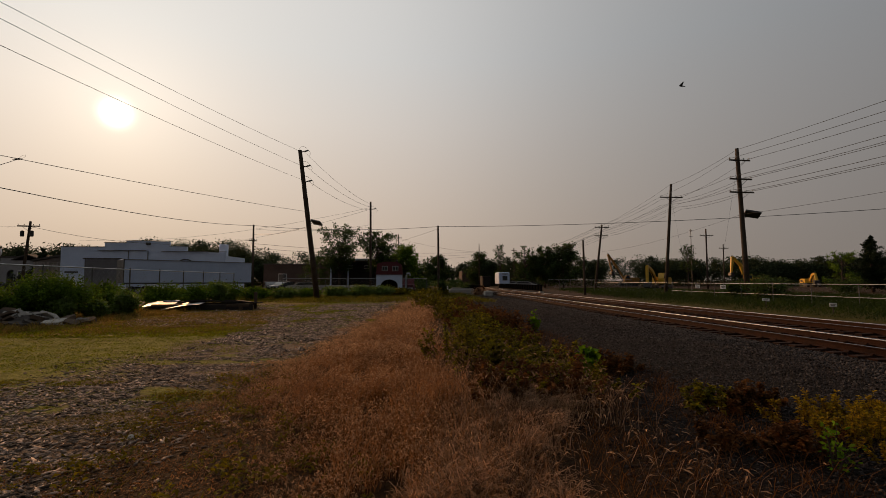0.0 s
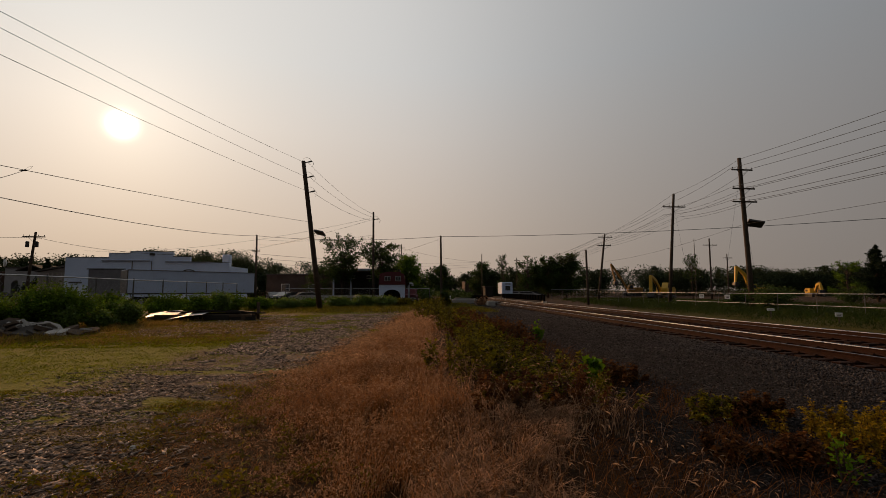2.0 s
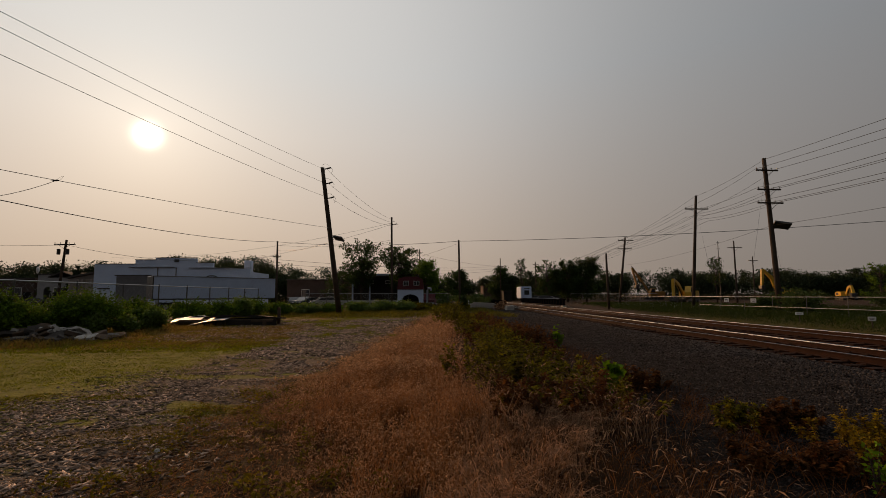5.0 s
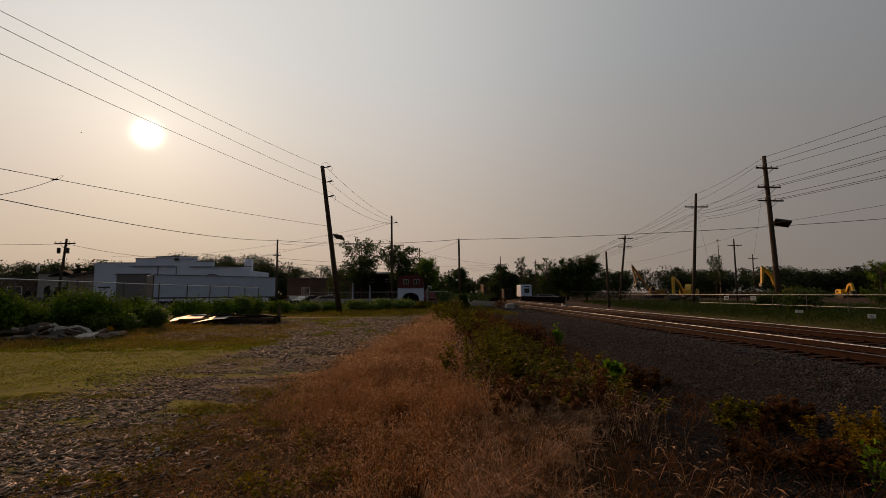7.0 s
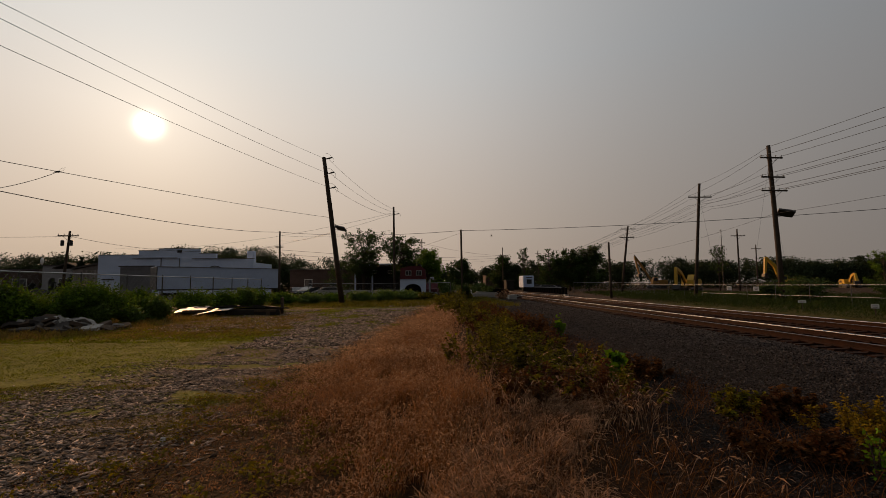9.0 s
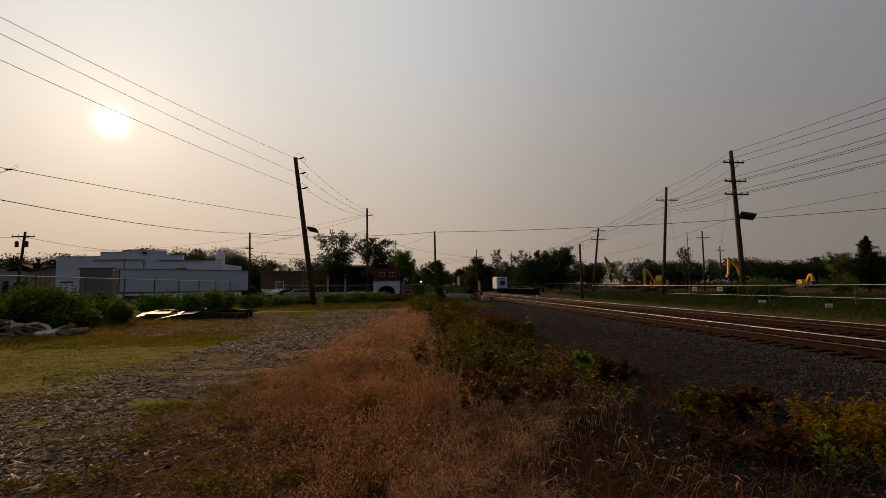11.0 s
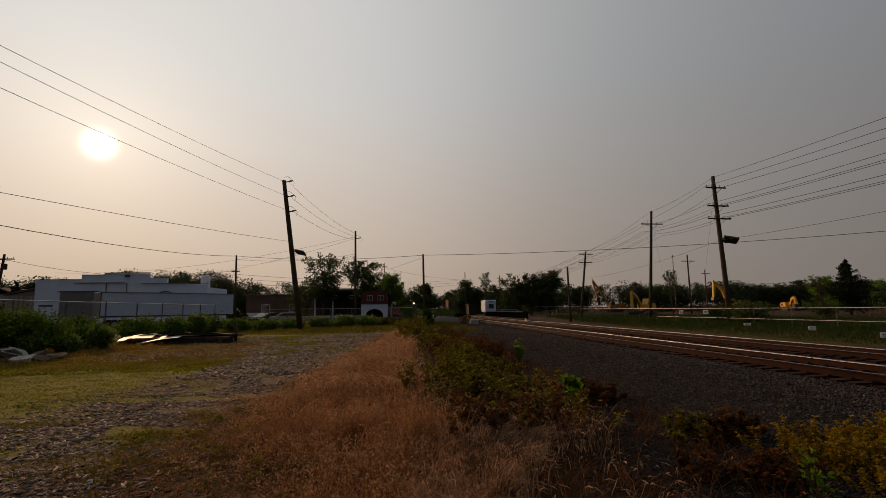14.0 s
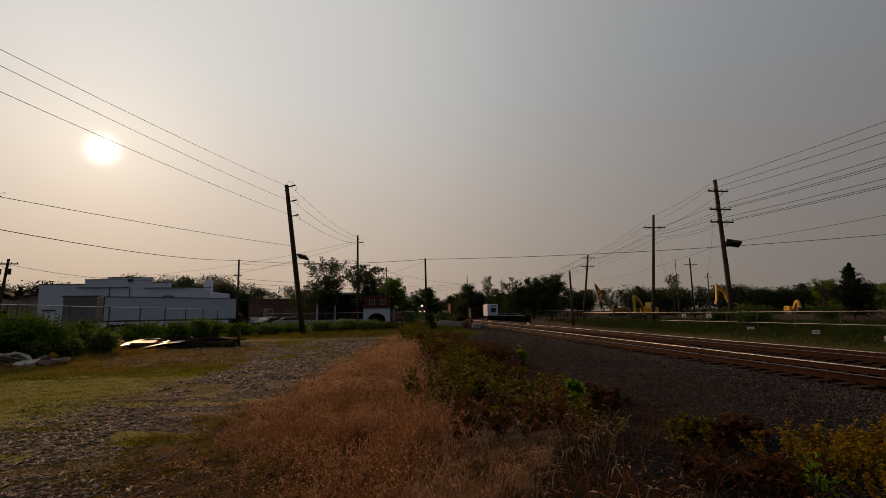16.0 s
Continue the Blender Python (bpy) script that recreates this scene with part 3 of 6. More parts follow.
# cables of the leaning pole, on to the slim pole and back past the lot
for dz, z0, z1 in ((0.0, 12.62, 10.34), (1.3, 11.35, 10.3), (2.6, 10.1, 9.64)):
    xa = -9.2 + dz * 0.14
    cable((xa, 40, z0), (-17.3, -4, z1), 0.5, 0.011)
    cable((xa + 0.3, 40, z0), (-4.9, 62, 11.7 - dz * 0.3), 0.5)
cable((-8.3, 40, 7.4), (-19.0, 4.5, 5.9), 0.3, 0.012)
cable((-20.02, 62, 8.75), (-20.8, 10, 6.33), 0.9, 0.022)
# a branch wire tied to the lowest cable, with a loose loop at the knot
cable((-14.752, 18.594, 6.206), (-15.69, 14.09, 4.48), 0.31, 0.010)
cable((-15.69, 14.09, 4.48), (-18.8, 4.5, 5.4), 0.4, 0.010)
knot = Geo().tube([(-14.85, 18.45, 6.15), (-14.78, 18.56, 6.19), (-14.74, 18.60, 6.21), (-14.68, 18.66, 6.22)], [0.008, 0.03, 0.04, 0.008], 8)
knot.tube([(-14.74 + 0.26 * u + 0.035 * s * math.sin(math.pi * u), 18.59, 6.20 + 0.17 * u - 0.04 * s * math.sin(math.pi * u)) for s, us in ((1, (0, 0.25, 0.5, 0.75, 1.0)), (-1, (0.75, 0.5, 0.25, 0))) for u in us], 0.005, 4)
single("cable_knot", knot, "wire", "dark wire knot with a loose loop on the overhead cable", "cable")
cable((-20.02, 62, 8.75), (3.35, 52, 7.65), 0.45, 0.022)
cable((3.35, 52, 7.65), (46.0, 31.6, 7.75), 0.5, 0.022)
cable((-20.02, 62, 8.3), (-4.9, 62, 9.0), 0.5, 0.012)
cable((-8.3, 40, 6.2), (-20.0, 62, 7.6), 0.3, 0.012)
cable((-4.9, 62, 11.3), (-60, 90, 9.0), 1.5, 0.014)
cable((-4.9, 62, 11.1), (-55, 95, 8.0), 1.8, 0.014)
cable((3.35, 52, 7.4), (-18, 95, 6.5), 0.8, 0.012)
cable((-41.9, 55, 7.6), (-70, 50, 8.0), 0.4, 0.016)
cable((-41.9, 55, 7.6), (-20.0, 62, 6.9), 1.2, 0.018)
for k in range(3):
    cable((-20.0, 62, 6.4 - 0.6 * k), (19.2, 125, 9.4 - 0.6 * k), 0.8, 0.018)
cable((-2.3, 115, 12.0), (19.2, 125, 9.3), 0.6, 0.02)
# cables along the far side of the tracks
ARM_L = [(28.55, 13.0)] + [(28.6 + dx, 12.15) for dx in (-0.9, 0.9)] + [(28.6 + dx, 10.5) for dx in (-0.95, 0.45, 0.95)] + [(28.65 + dx, 9.35) for dx in (-1.05, 0.5, 1.05)]
for k, (ax_, az) in enumerate(ARM_L):
    cable((ax_, 38, az), (23.9 + 0.8 * (ax_ - 28.6), -6, az - (2.6 if az > 11 else 1.7)), 0.4, 0.016)
    cable((ax_, 38, az), (30.65 + 1.2 * (ax_ - 28.6), 52, 12.8 - 0.16 * k if k == 0 else 11.5 - 0.22 * (k - 1)), 0.25, 0.014)
    cable((30.65 + 1.2 * (ax_ - 28.6), 52, 12.8 - 0.16 * k if k == 0 else 11.5 - 0.22 * (k - 1)), (32.1 + (ax_ - 28.6), 75, 10.7 - 0.22 * k), 0.3, 0.014)
    cable((32.1 + (ax_ - 28.6), 75, 10.7 - 0.22 * k), (33 + (ax_ - 28.6), 130, 9.0 - 0.25 * k), 0.5, 0.018)
cable((28.7, 38, 7.3), (27.0, -6, 7.2), 0.5, 0.012)
cable((28.7, 38, 7.3), (32.0, 75, 6.4), 0.5, 0.012)
cable((28.6, 38, 12.0), (26.6, 38.6, 0.2), 0.0, 0.007, 4, "taut guy wire from the pole to the ground")
cable((28.75, 38, 7.4), (29.9, 38, 0.2), 0.0, 0.007, 4, "taut guy wire from the pole to the ground")
cable((30.7, 52, 11.2), (33.8, 54, 0.2), 0.0, 0.007, 4, "taut guy wire from the pole to the ground")


# ---------------------------------------------------------------- buildings left of the lot
def warehouse():
    """A white industrial building with a stepped parapet and a roller door."""
    y, k = 70.0, 70 / 55

    def up_(z):
        return 1.6 + (z - 1.6) * k

    b = thing("warehouse", "low white industrial building with a stepped parapet front", "building", (0, 0, 0))
    steps = [(-38.5, 0), (-38.5, 5.36), (-33.9, 5.36), (-33.9, 5.85), (-31.6, 5.85), (-31.6, 6.12), (-26.9, 6.0), (-26.9, 5.5), (-25.0, 5.45), (-25.0, 4.95), (-20.75, 4.75), (-20.75, 0)]
    steps = [(x * k, up_(z) if z else 0) for x, z in steps]
    x0, x1 = steps[0][0], steps[-1][0]
    part("front_wall", Geo().prism(steps, 0.3, Matrix.Translation((0, y, 0))), "white", b)
    part("side_wall", Geo().box((x0 + 0.15, y + 3.9, 3.1), (0.3, 7.5, 6.2)), "white", b)
    part("side_wall", Geo().box((x1 - 0.15, y + 3.9, 2.6), (0.3, 7.5, 5.2)), "white", b)
    part("rear_wall", Geo().box(((x0 + x1) / 2, y + 7.8, 2.6), (x1 - x0, 0.3, 5.2)), "white", b)
    part("roof", Geo().box(((x0 + x1) / 2, y + 3.9, 4.9), (x1 - x0 - 0.62, 7.4, 0.2)), "roof", b, "dark flat roof")
    for (xa, za), (xb, zb) in zip(steps[1:-1], steps[2:]):
        if abs(xb - xa) > 0.1:
            part("coping", Geo().box(((xa + xb) / 2, y, (za + zb) / 2 + 0.04), (abs(xb - xa) + 0.1, 0.42, 0.07)), "roof", b)
    dx, dw, dh = -34.05 * k, 4.75, up_(4.0)
    door = part("roller_door", Geo().box((dx, y - 0.17, dh / 2), (dw, 0.06, dh)), "rolldoor", b, "grey roller door, closed")
    for j in range(18):
        part("slat", Geo().box((dx, y - 0.21, 0.15 + (dh - 0.2) / 18 * j), (dw - 0.04, 0.03, 0.21), bevel=0.01), "rolldoor", door)
    for sx in (-1, 1):
        part("door_jamb", Geo().box((dx + sx * (dw / 2 + 0.1), y - 0.2, dh / 2), (0.2, 0.14, dh)), "white", b)
    part("lintel", Geo().box((dx, y - 0.2, dh + 0.08), (dw + 0.5, 0.16, 0.14)), "roof", b)
    part("ledge", Geo().box((-32.0 * k, y - 0.25, up_(5.0)), (6.6, 0.2, 0.07)), "rolldoor", b)
    part("ledge", Geo().box((-25.2 * k, y - 0.25, up_(4.9)), (6.4, 0.2, 0.07)), "rolldoor", b)
    part("downpipe", Geo().tube([(-29.2 * k, y - 0.22, up_(4.95)), (-29.2 * k, y - 0.22, 0)], 0.06, 8), "rolldoor", b)
    part("downpipe", Geo().tube([(-31.3 * k, y - 0.22, up_(4.95)), (-31.3 * k, y - 0.22, 0)], 0.06, 8), "rolldoor", b)
    part("vent", Geo().box((-29.2 * k, y - 0.2, up_(5.75)), (0.65, 0.2, 0.36), bevel=0.02), "steel", b)
    arch_ = [(-25.1 * k + 0.85 * math.cos(math.pi * u), y - 0.24, up_(3.7) + 0.38 * math.sin(math.pi * u)) for u in [j / 8 for j in range(9)]]
    part("arched_pipe", Geo().tube(arch_, 0.07, 6), "steel", b)
    part("chimney", Geo().box((-21.6 * k, y + 2.0, 4.2), (1.0, 1.0, 5.6), bevel=0.03), "white", b, "square white chimney")
    part("name_strip", Geo().box((-37.3 * k, y - 0.17, up_(2.55)), (1.8, 0.03, 0.22)), "steel", b)
    low = part("side_shed", Geo().prism([(-53.0, 0), (-53.0, 4.3), (-49.3, 5.0), (-49.3, 0)], 7, Matrix.Translation((0, y + 3.9, 0))), "board", b, "weathered board lean-to shed")
    part("shed_roof", Geo().prism([(-53.3, 4.34), (-53.3, 4.55), (-49.2, 5.35), (-49.2, 5.06)], 7.4, Matrix.Translation((0, y + 3.9, 0))), "roof", low)
    for j in range(12):
        part("board", Geo().box((-52.85 + 0.31 * j, y + 0.36, 2.12), (0.24, 0.05, 4.2), bevel=0.008), "board", low)
    return b


def semi_trailer():
    t = thing("box_trailer", "long white box trailer parked before the warehouse", "trailer", (-24.95, 55.56, 0), 44)
    L = 13.4
    part("box_body", Geo().box((0, 0, 2.55), (L, 2.5, 2.5), bevel=0.04), "trailer", t)
    for k in range(26):
        part("panel_rib", Geo().box((-L / 2 + 0.3 + k * (L - 0.6) / 25, -1.252, 2.55), (0.05, 0.008, 2.3)), "trailer", t)
    part("bottom_rail", Geo().box((0, -1.26, 1.32), (L, 0.06, 0.16)), "steel", t)
    part("top_rail", Geo().box((0, -1.27, 3.78), (L, 0.06, 0.07)), "rolldoor", t)
    for yy in (-0.6, 0.6):
        part("rear_door", Geo().box((-L / 2 - 0.03, yy, 2.55), (0.05, 1.16, 2.4), bevel=0.01), "steel", t, "dark rear door")
    part("rear_frame", Geo().box((-L / 2 - 0.02, -1.2, 2.55), (0.08, 0.14, 2.5)), "steel", t)
    for y in (-0.8, 0.8):
        part("landing_leg", Geo().box((3.8, y, 0.65), (0.12, 0.12, 1.3)), "steel", t)
    for x in (-5.4, -4.2):
        for y in (-1.0, 1.0):
            wheel = part("wheel", Geo().tube([(x, y - 0.14, 0.5), (x, y - 0.12, 0.5), (x, y + 0.12, 0.5), (x, y + 0.14, 0.5)], [0.4, 0.5, 0.5, 0.4], 18), "tyre", t)
            part("rim", Geo().tube([(x, y - 0.15, 0.5), (x, y + 0.15, 0.5)], 0.26, 14), "galv", wheel)


warehouse()
semi_trailer()


def small_building(name, label, at, size, rz, wall, roof, windows=(), door=None, pitched=0.0):
    """A plain low building; windows are x offsets and sizes on its near face."""
    b = thing(name, label, "building", at, rz)
    sx, sy, sz = size
    part("wall", Geo().box((0, 0, sz / 2), size), wall, b)
    if pitched:
        part("roof", Geo().prism([(-sx / 2 - 0.3, sz), (0, sz + pitched), (sx / 2 + 0.3, sz), (sx / 2 + 0.3, sz + 0.15), (0, sz + pitched + 0.2), (-sx / 2 - 0.3, sz + 0.15)], sy + 0.5, Matrix()), roof, b)
    else:
        part("roof", Geo().box((0, 0, sz + 0.1), (sx + 0.3, sy + 0.3, 0.2), bevel=0.03), roof, b)
    for x, z, w_, h in windows:
        win = part("window", Geo().box((x, -sy / 2 - 0.03, z), (w_, 0.08, h)), "sign", b)
        part("pane", Geo().box((x, -sy / 2 - 0.06, z), (w_ - 0.16, 0.05, h - 0.16)), "glass", win)
    if door:
        part("door", Geo().box((door[0], -sy / 2 - 0.03, door[2] / 2), (door[1], 0.08, door[2])), "dark", b)
    return b


small_building("low_building", "long dark commercial building with pale window bands", (-71.5, 80, 0), (17, 8, 4.5), 3, "brick", "roof", [(-5.4, 2.5, 2.2, 1.3), (-1.8, 2.5, 2.2, 1.3), (1.8, 2.5, 2.2, 1.3), (5.6, 2.5, 2.2, 1.3)], (7.5, 1.2, 2.4))
small_building("low_building", "dark single-storey shop with a deep flat roof", (-59.5, 85, 0), (5.2, 6, 4.7), 0, "shade", "roof", [(-1.0, 2.4, 1.6, 1.2)])


def arched_house():
    """A pale block with an arched doorway and a small white globe at its corner."""
    b = thing("low_building", "pale stucco building with an arched doorway", "building", (-60.3, 76, 0))
    arch = [(-1.55, 0), (-1.55, 5.1), (1.35, 5.1), (1.35, 0), (0.75, 0)] + [(0.1 + 0.65 * math.cos(a), 2.6 + 0.65 * math.sin(a)) for a in [math.pi * k / 8 for k in range(9)]] + [(-0.55, 0)]
    part("front_wall", Geo().prism(arch, 0.3, Matrix.Translation((0, 0, 0))), "shutter", b)
    part("side_wall", Geo().box((-1.4, 2.2, 2.55), (0.3, 4.05, 5.1)), "shutter", b)
    part("side_wall", Geo().box((1.2, 2.2, 2.55), (0.3, 4.05, 5.1)), "shutter", b)
    # coloured near-black for the shade seen through the doorway
    part("rear_wall", Geo().box((-0.1, 4.3, 2.55), (2.9, 0.15, 5.1)), "dark", b)
    part("roof", Geo().box((-0.1, 2.1, 5.2), (3.2, 4.7, 0.2), bevel=0.03), "roof", b)
    part("globe", Geo().tube([(-1.55, -0.3, 5.3), (-1.55, -0.3, 5.5), (-1.55, -0.3, 5.9), (-1.55, -0.3, 6.3), (-1.55, -0.3, 6.45)], [0.05, 0.16, 0.26, 0.16, 0.04], 12), "sign", b, "white globe on a short stem", smooth=True)
    return b


arched_house()
small_building("low_building", "pale garage with a shallow pitched roof", (-56.6, 77, 0), (3.6, 6, 4.6), 0, "shutter", "roof", [(-0.2, 1.9, 2.0, 2.4)], None, 0.8)
small_building("low_building", "long brown brick building in the haze", (-18.5, 95, 0), (17, 10, 4.6), 0, "brick", "roof", [(-5, 2.2, 1.5, 1.4), (0, 2.2, 1.5, 1.4), (5, 2.2, 1.5, 1.4)])
small_building("low_building", "flat-roofed house among the trees", (-6.5, 74, 0), (9.5, 8, 4.6), 0, "shade", "roof", [(-2.8, 3.6, 2.2, 0.5), (1.2, 3.6, 2.4, 0.5)])
porch = thing("porch", "white porch posts and fascia boards before the dark house", "porch", (-7.6, 69.2, 0))
for x_ in (-3.6, -1.1, 3.6):
    part("post", Geo().box((x_, 0, 1.75), (0.22, 0.22, 3.5), bevel=0.02), "white", porch)
for x_, w_ in ((-1.35, 1.0), (0.75, 1.9)):
    part("fascia", Geo().box((x_, 0.0, 4.68), (w_, 0.06, 0.26)), "white", porch)
part("beam", Geo().box((0, 0, 3.56), (7.8, 0.2, 0.12)), "shade", porch)
part("deck_roof", Geo().box((0, 0.2, 4.42), (8.6, 0.7, 0.14)), "roof", porch)
for x_ in (-2.6, 2.2):
    part("bracket", Geo().box((x_, 0.1, 4.0), (0.1, 0.1, 0.8)), "shade", porch)
guard = thing("guard_rail", "pale low guard rail in front of the dark house", "guard rail", (-8.2, 64.5, 0), 2)
part("rail", Geo().prism([(-0.04, 0.62), (0.05, 0.70), (-0.02, 0.80), (0.05, 0.90), (-0.04, 0.98), (-0.06, 0.8)], 10.5, Matrix.Rotation(radians(90), 4, "Z")), "galv", guard)
for k in range(6):
    part("post", Geo().box((-5.0 + 2.0 * k, 0.1, 0.45), (0.12, 0.15, 1.0)), "timber", guard)
small_building("low_building", "long low brown building beyond the bridge", (26.5, 150, 0), (19, 8, 4.4), 0, "brick", "roof", [(-5.5, 1.8, 2, 1.2), (-1.8, 1.8, 2, 1.2), (1.8, 1.8, 2, 1.2), (5.5, 1.8, 2, 1.2)])
# wall takes the dark colour so that its sunlit side stays dim
small_building("low_building", "small storage shed beyond the bridge, wall darkened as if shaded", (19.6, 118, 0), (1.9, 4, 2.5), 0, "shade", "roof")


def gate_house():
    """The small white building with an arched opening and a maroon gambrel roof with two windows."""
    b = thing("arched_shed", "small white shed with an arched opening and maroon roof front", "shed", (-2.3, 60, 0), 0)
    arch = [(-1.6, 0), (-1.6, 2.35), (1.6, 2.35), (1.6, 0), (1.05, 0)]
    arch += [(1.05 * math.cos(a), 1.0 + 0.75 * math.sin(a)) for a in [math.pi * k / 12 for k in range(13)]] + [(-1.05, 0)]
    part("front_wall", Geo().prism(arch, 0.25, Matrix.Translation((0, -1.5, 0))), "white", b)
    part("side_wall", Geo().box((-1.48, 0.1, 1.17), (0.2, 2.9, 2.34)), "white", b)
    part("side_wall", Geo().box((1.48, 0.1, 1.17), (0.2, 2.9, 2.34)), "white", b)
    # back wall painted dark as the shade inside the arch
    part("rear_wall", Geo().box((0, 1.6, 1.17), (3.2, 0.2, 2.34)), "dark", b)
    part("upper_front", Geo().prism([(-1.65, 2.35), (-1.5, 3.7), (-0.6, 3.95), (0.9, 3.95), (1.5, 3.6), (1.65, 2.35)], 3.4, Matrix()), "red", b, "maroon sided gambrel upper part")
    for x in (-0.55, 0.75):
        win = part("window", Geo().box((x, -1.74, 3.1), (0.72, 0.1, 0.62)), "galv", b)
        for sx in (-0.16, 0.16):
            part("pane", Geo().box((x + sx, -1.79, 3.1), (0.27, 0.05, 0.5)), "glass", win)
    part("pipe", Geo().tube([(2.1, -0.6, 0), (2.1, -0.6, 2.2), (2.2, -0.7, 2.5), (2.5, -0.7, 2.5), (2.55, -0.7, 2.2)], 0.14, 10), "galv", b, "pale bent vent pipe")


gate_house()


# ---------------------------------------------------------------- vehicles
def pickup():
    p = thing("pickup_truck", "dark maroon pickup truck parked beside the shed", "truck", (-0.05, 63.5, 0), 86)
    part("body", Geo().prism([(-2.6, 0.45), (-2.6, 1.05), (-1.2, 1.15), (-0.6, 1.8), (0.7, 1.82), (0.85, 1.1), (2.6, 1.1), (2.6, 0.45)], 1.85, Matrix()), "red", p)
    part("cab_glass", Geo().prism([(-0.98, 1.2), (-0.52, 1.7), (0.6, 1.72), (0.7, 1.2)], 1.88, Matrix()), "glass", p)
    for x in (-1.7, 1.7):
        for y in (-0.85, 0.85):
            wh = part("wheel", Geo().tube([(x, y - 0.12, 0.38), (x, y + 0.12, 0.38)], 0.38, 16), "tyre", p)
            part("rim", Geo().tube([(x, y - 0.13, 0.38), (x, y + 0.13, 0.38)], 0.2, 12), "galv", wh)
    part("bumper", Geo().box((-2.66, 0, 0.6), (0.14, 1.8, 0.2), bevel=0.03), "galv", p)


pickup()


def car(label, at, rz, paint="paintdark", wagon=False):
    c = thing("car", label, "car", at, rz, "parked cars")
    prof = [(-2.2, 0.35), (-2.25, 0.75), (-2.1, 0.95), (-1.5, 1.02), (-0.75, 1.42), (0.75 if not wagon else 1.6, 1.45), (1.55 if not wagon else 2.05, 1.05), (2.15, 0.98), (2.25, 0.6), (2.2, 0.35)]
    part("body", Geo().prism(prof, 1.7, Matrix()), paint, c)
    part("side_glass", Geo().prism([(-1.2, 1.04), (-0.68, 1.36), (0.7 if not wagon else 1.5, 1.38), (1.3 if not wagon else 1.8, 1.06)], 1.73, Matrix()), "glass", c)
    part("windscreen", Geo().box((-1.14, 0, 1.24), (0.85, 1.4, 0.02), m=Matrix.Rotation(radians(-28), 4, "Y")), "glass", c)
    for x in (-1.35, 1.4):
        for y in (-0.78, 0.78):
            wh = part("wheel", Geo().tube([(x, y - 0.11, 0.32), (x, y - 0.09, 0.32), (x, y + 0.09, 0.32), (x, y + 0.11, 0.32)], [0.27, 0.32, 0.32, 0.27], 16), "tyre", c)
            part("rim", Geo().tube([(x, y - 0.12, 0.32), (x, y + 0.12, 0.32)], 0.19, 12), "galv", wh)
    for y in (-0.6, 0.6):
        part("headlight", Geo().box((-2.2, y, 0.75), (0.1, 0.32, 0.14), bevel=0.02), "sign", c)
    return c


car("dark parked car behind the fence", (-16.6, 65, 0), 62)
car("silver parked car with a bright windscreen glint", (-13.9, 64, 0), 20, "paintpale")
car("dark hatchback parked behind the fence", (-19.6, 69, 0), 112, wagon=True)
car("silver parked car beside the shed", (3.05, 95, 0), 84, "paintpale")
car("pale parked car beyond the bridge", (23.2, 91, 0.0), 160, "paintpale", True)
car("dark parked car beyond the bridge", (25.2, 96, 0), 175, "paintdark")
car("pale car parked in the far yard", (23.4, 104, 0.0), 170, "paintpale")


for k, (x_, y_, rz_, paint_) in enumerate(((-64.8, 71, 4, "paintpale"), (-59.6, 72, 176, "paintdark"), (-69.5, 70, 2, "paintdark"))):
    car("pale car parked before the low buildings" if paint_ == "paintpale" else "dark car parked before the low buildings", (x_, y_, 0), rz_, paint_)


def box_van():
    v = thing("box_van", "white box truck standing beyond the bridge", "truck", (19.55, 96, 0.35), 0)
    part("cargo_box", Geo().box((0, 0, 1.75), (2.2, 4.6, 2.4), bevel=0.16), "trailer", v)
    part("rear_window", Geo().box((0.1, -2.32, 1.75), (1.0, 0.05, 0.9)), "glass", v)
    part("roof_marker", Geo().box((0.1, -2.33, 2.6), (1.1, 0.05, 0.18)), "steel", v)
    part("bumper", Geo().box((0, -2.4, 0.55), (2.2, 0.2, 0.2)), "steel", v)
    for x in (-0.95, 0.95):
        part("wheel", Geo().tube([(x - 0.12, -1.2, 0.05), (x + 0.12, -1.2, 0.05)], 0.4, 14), "tyre", v)
    return v


box_van()


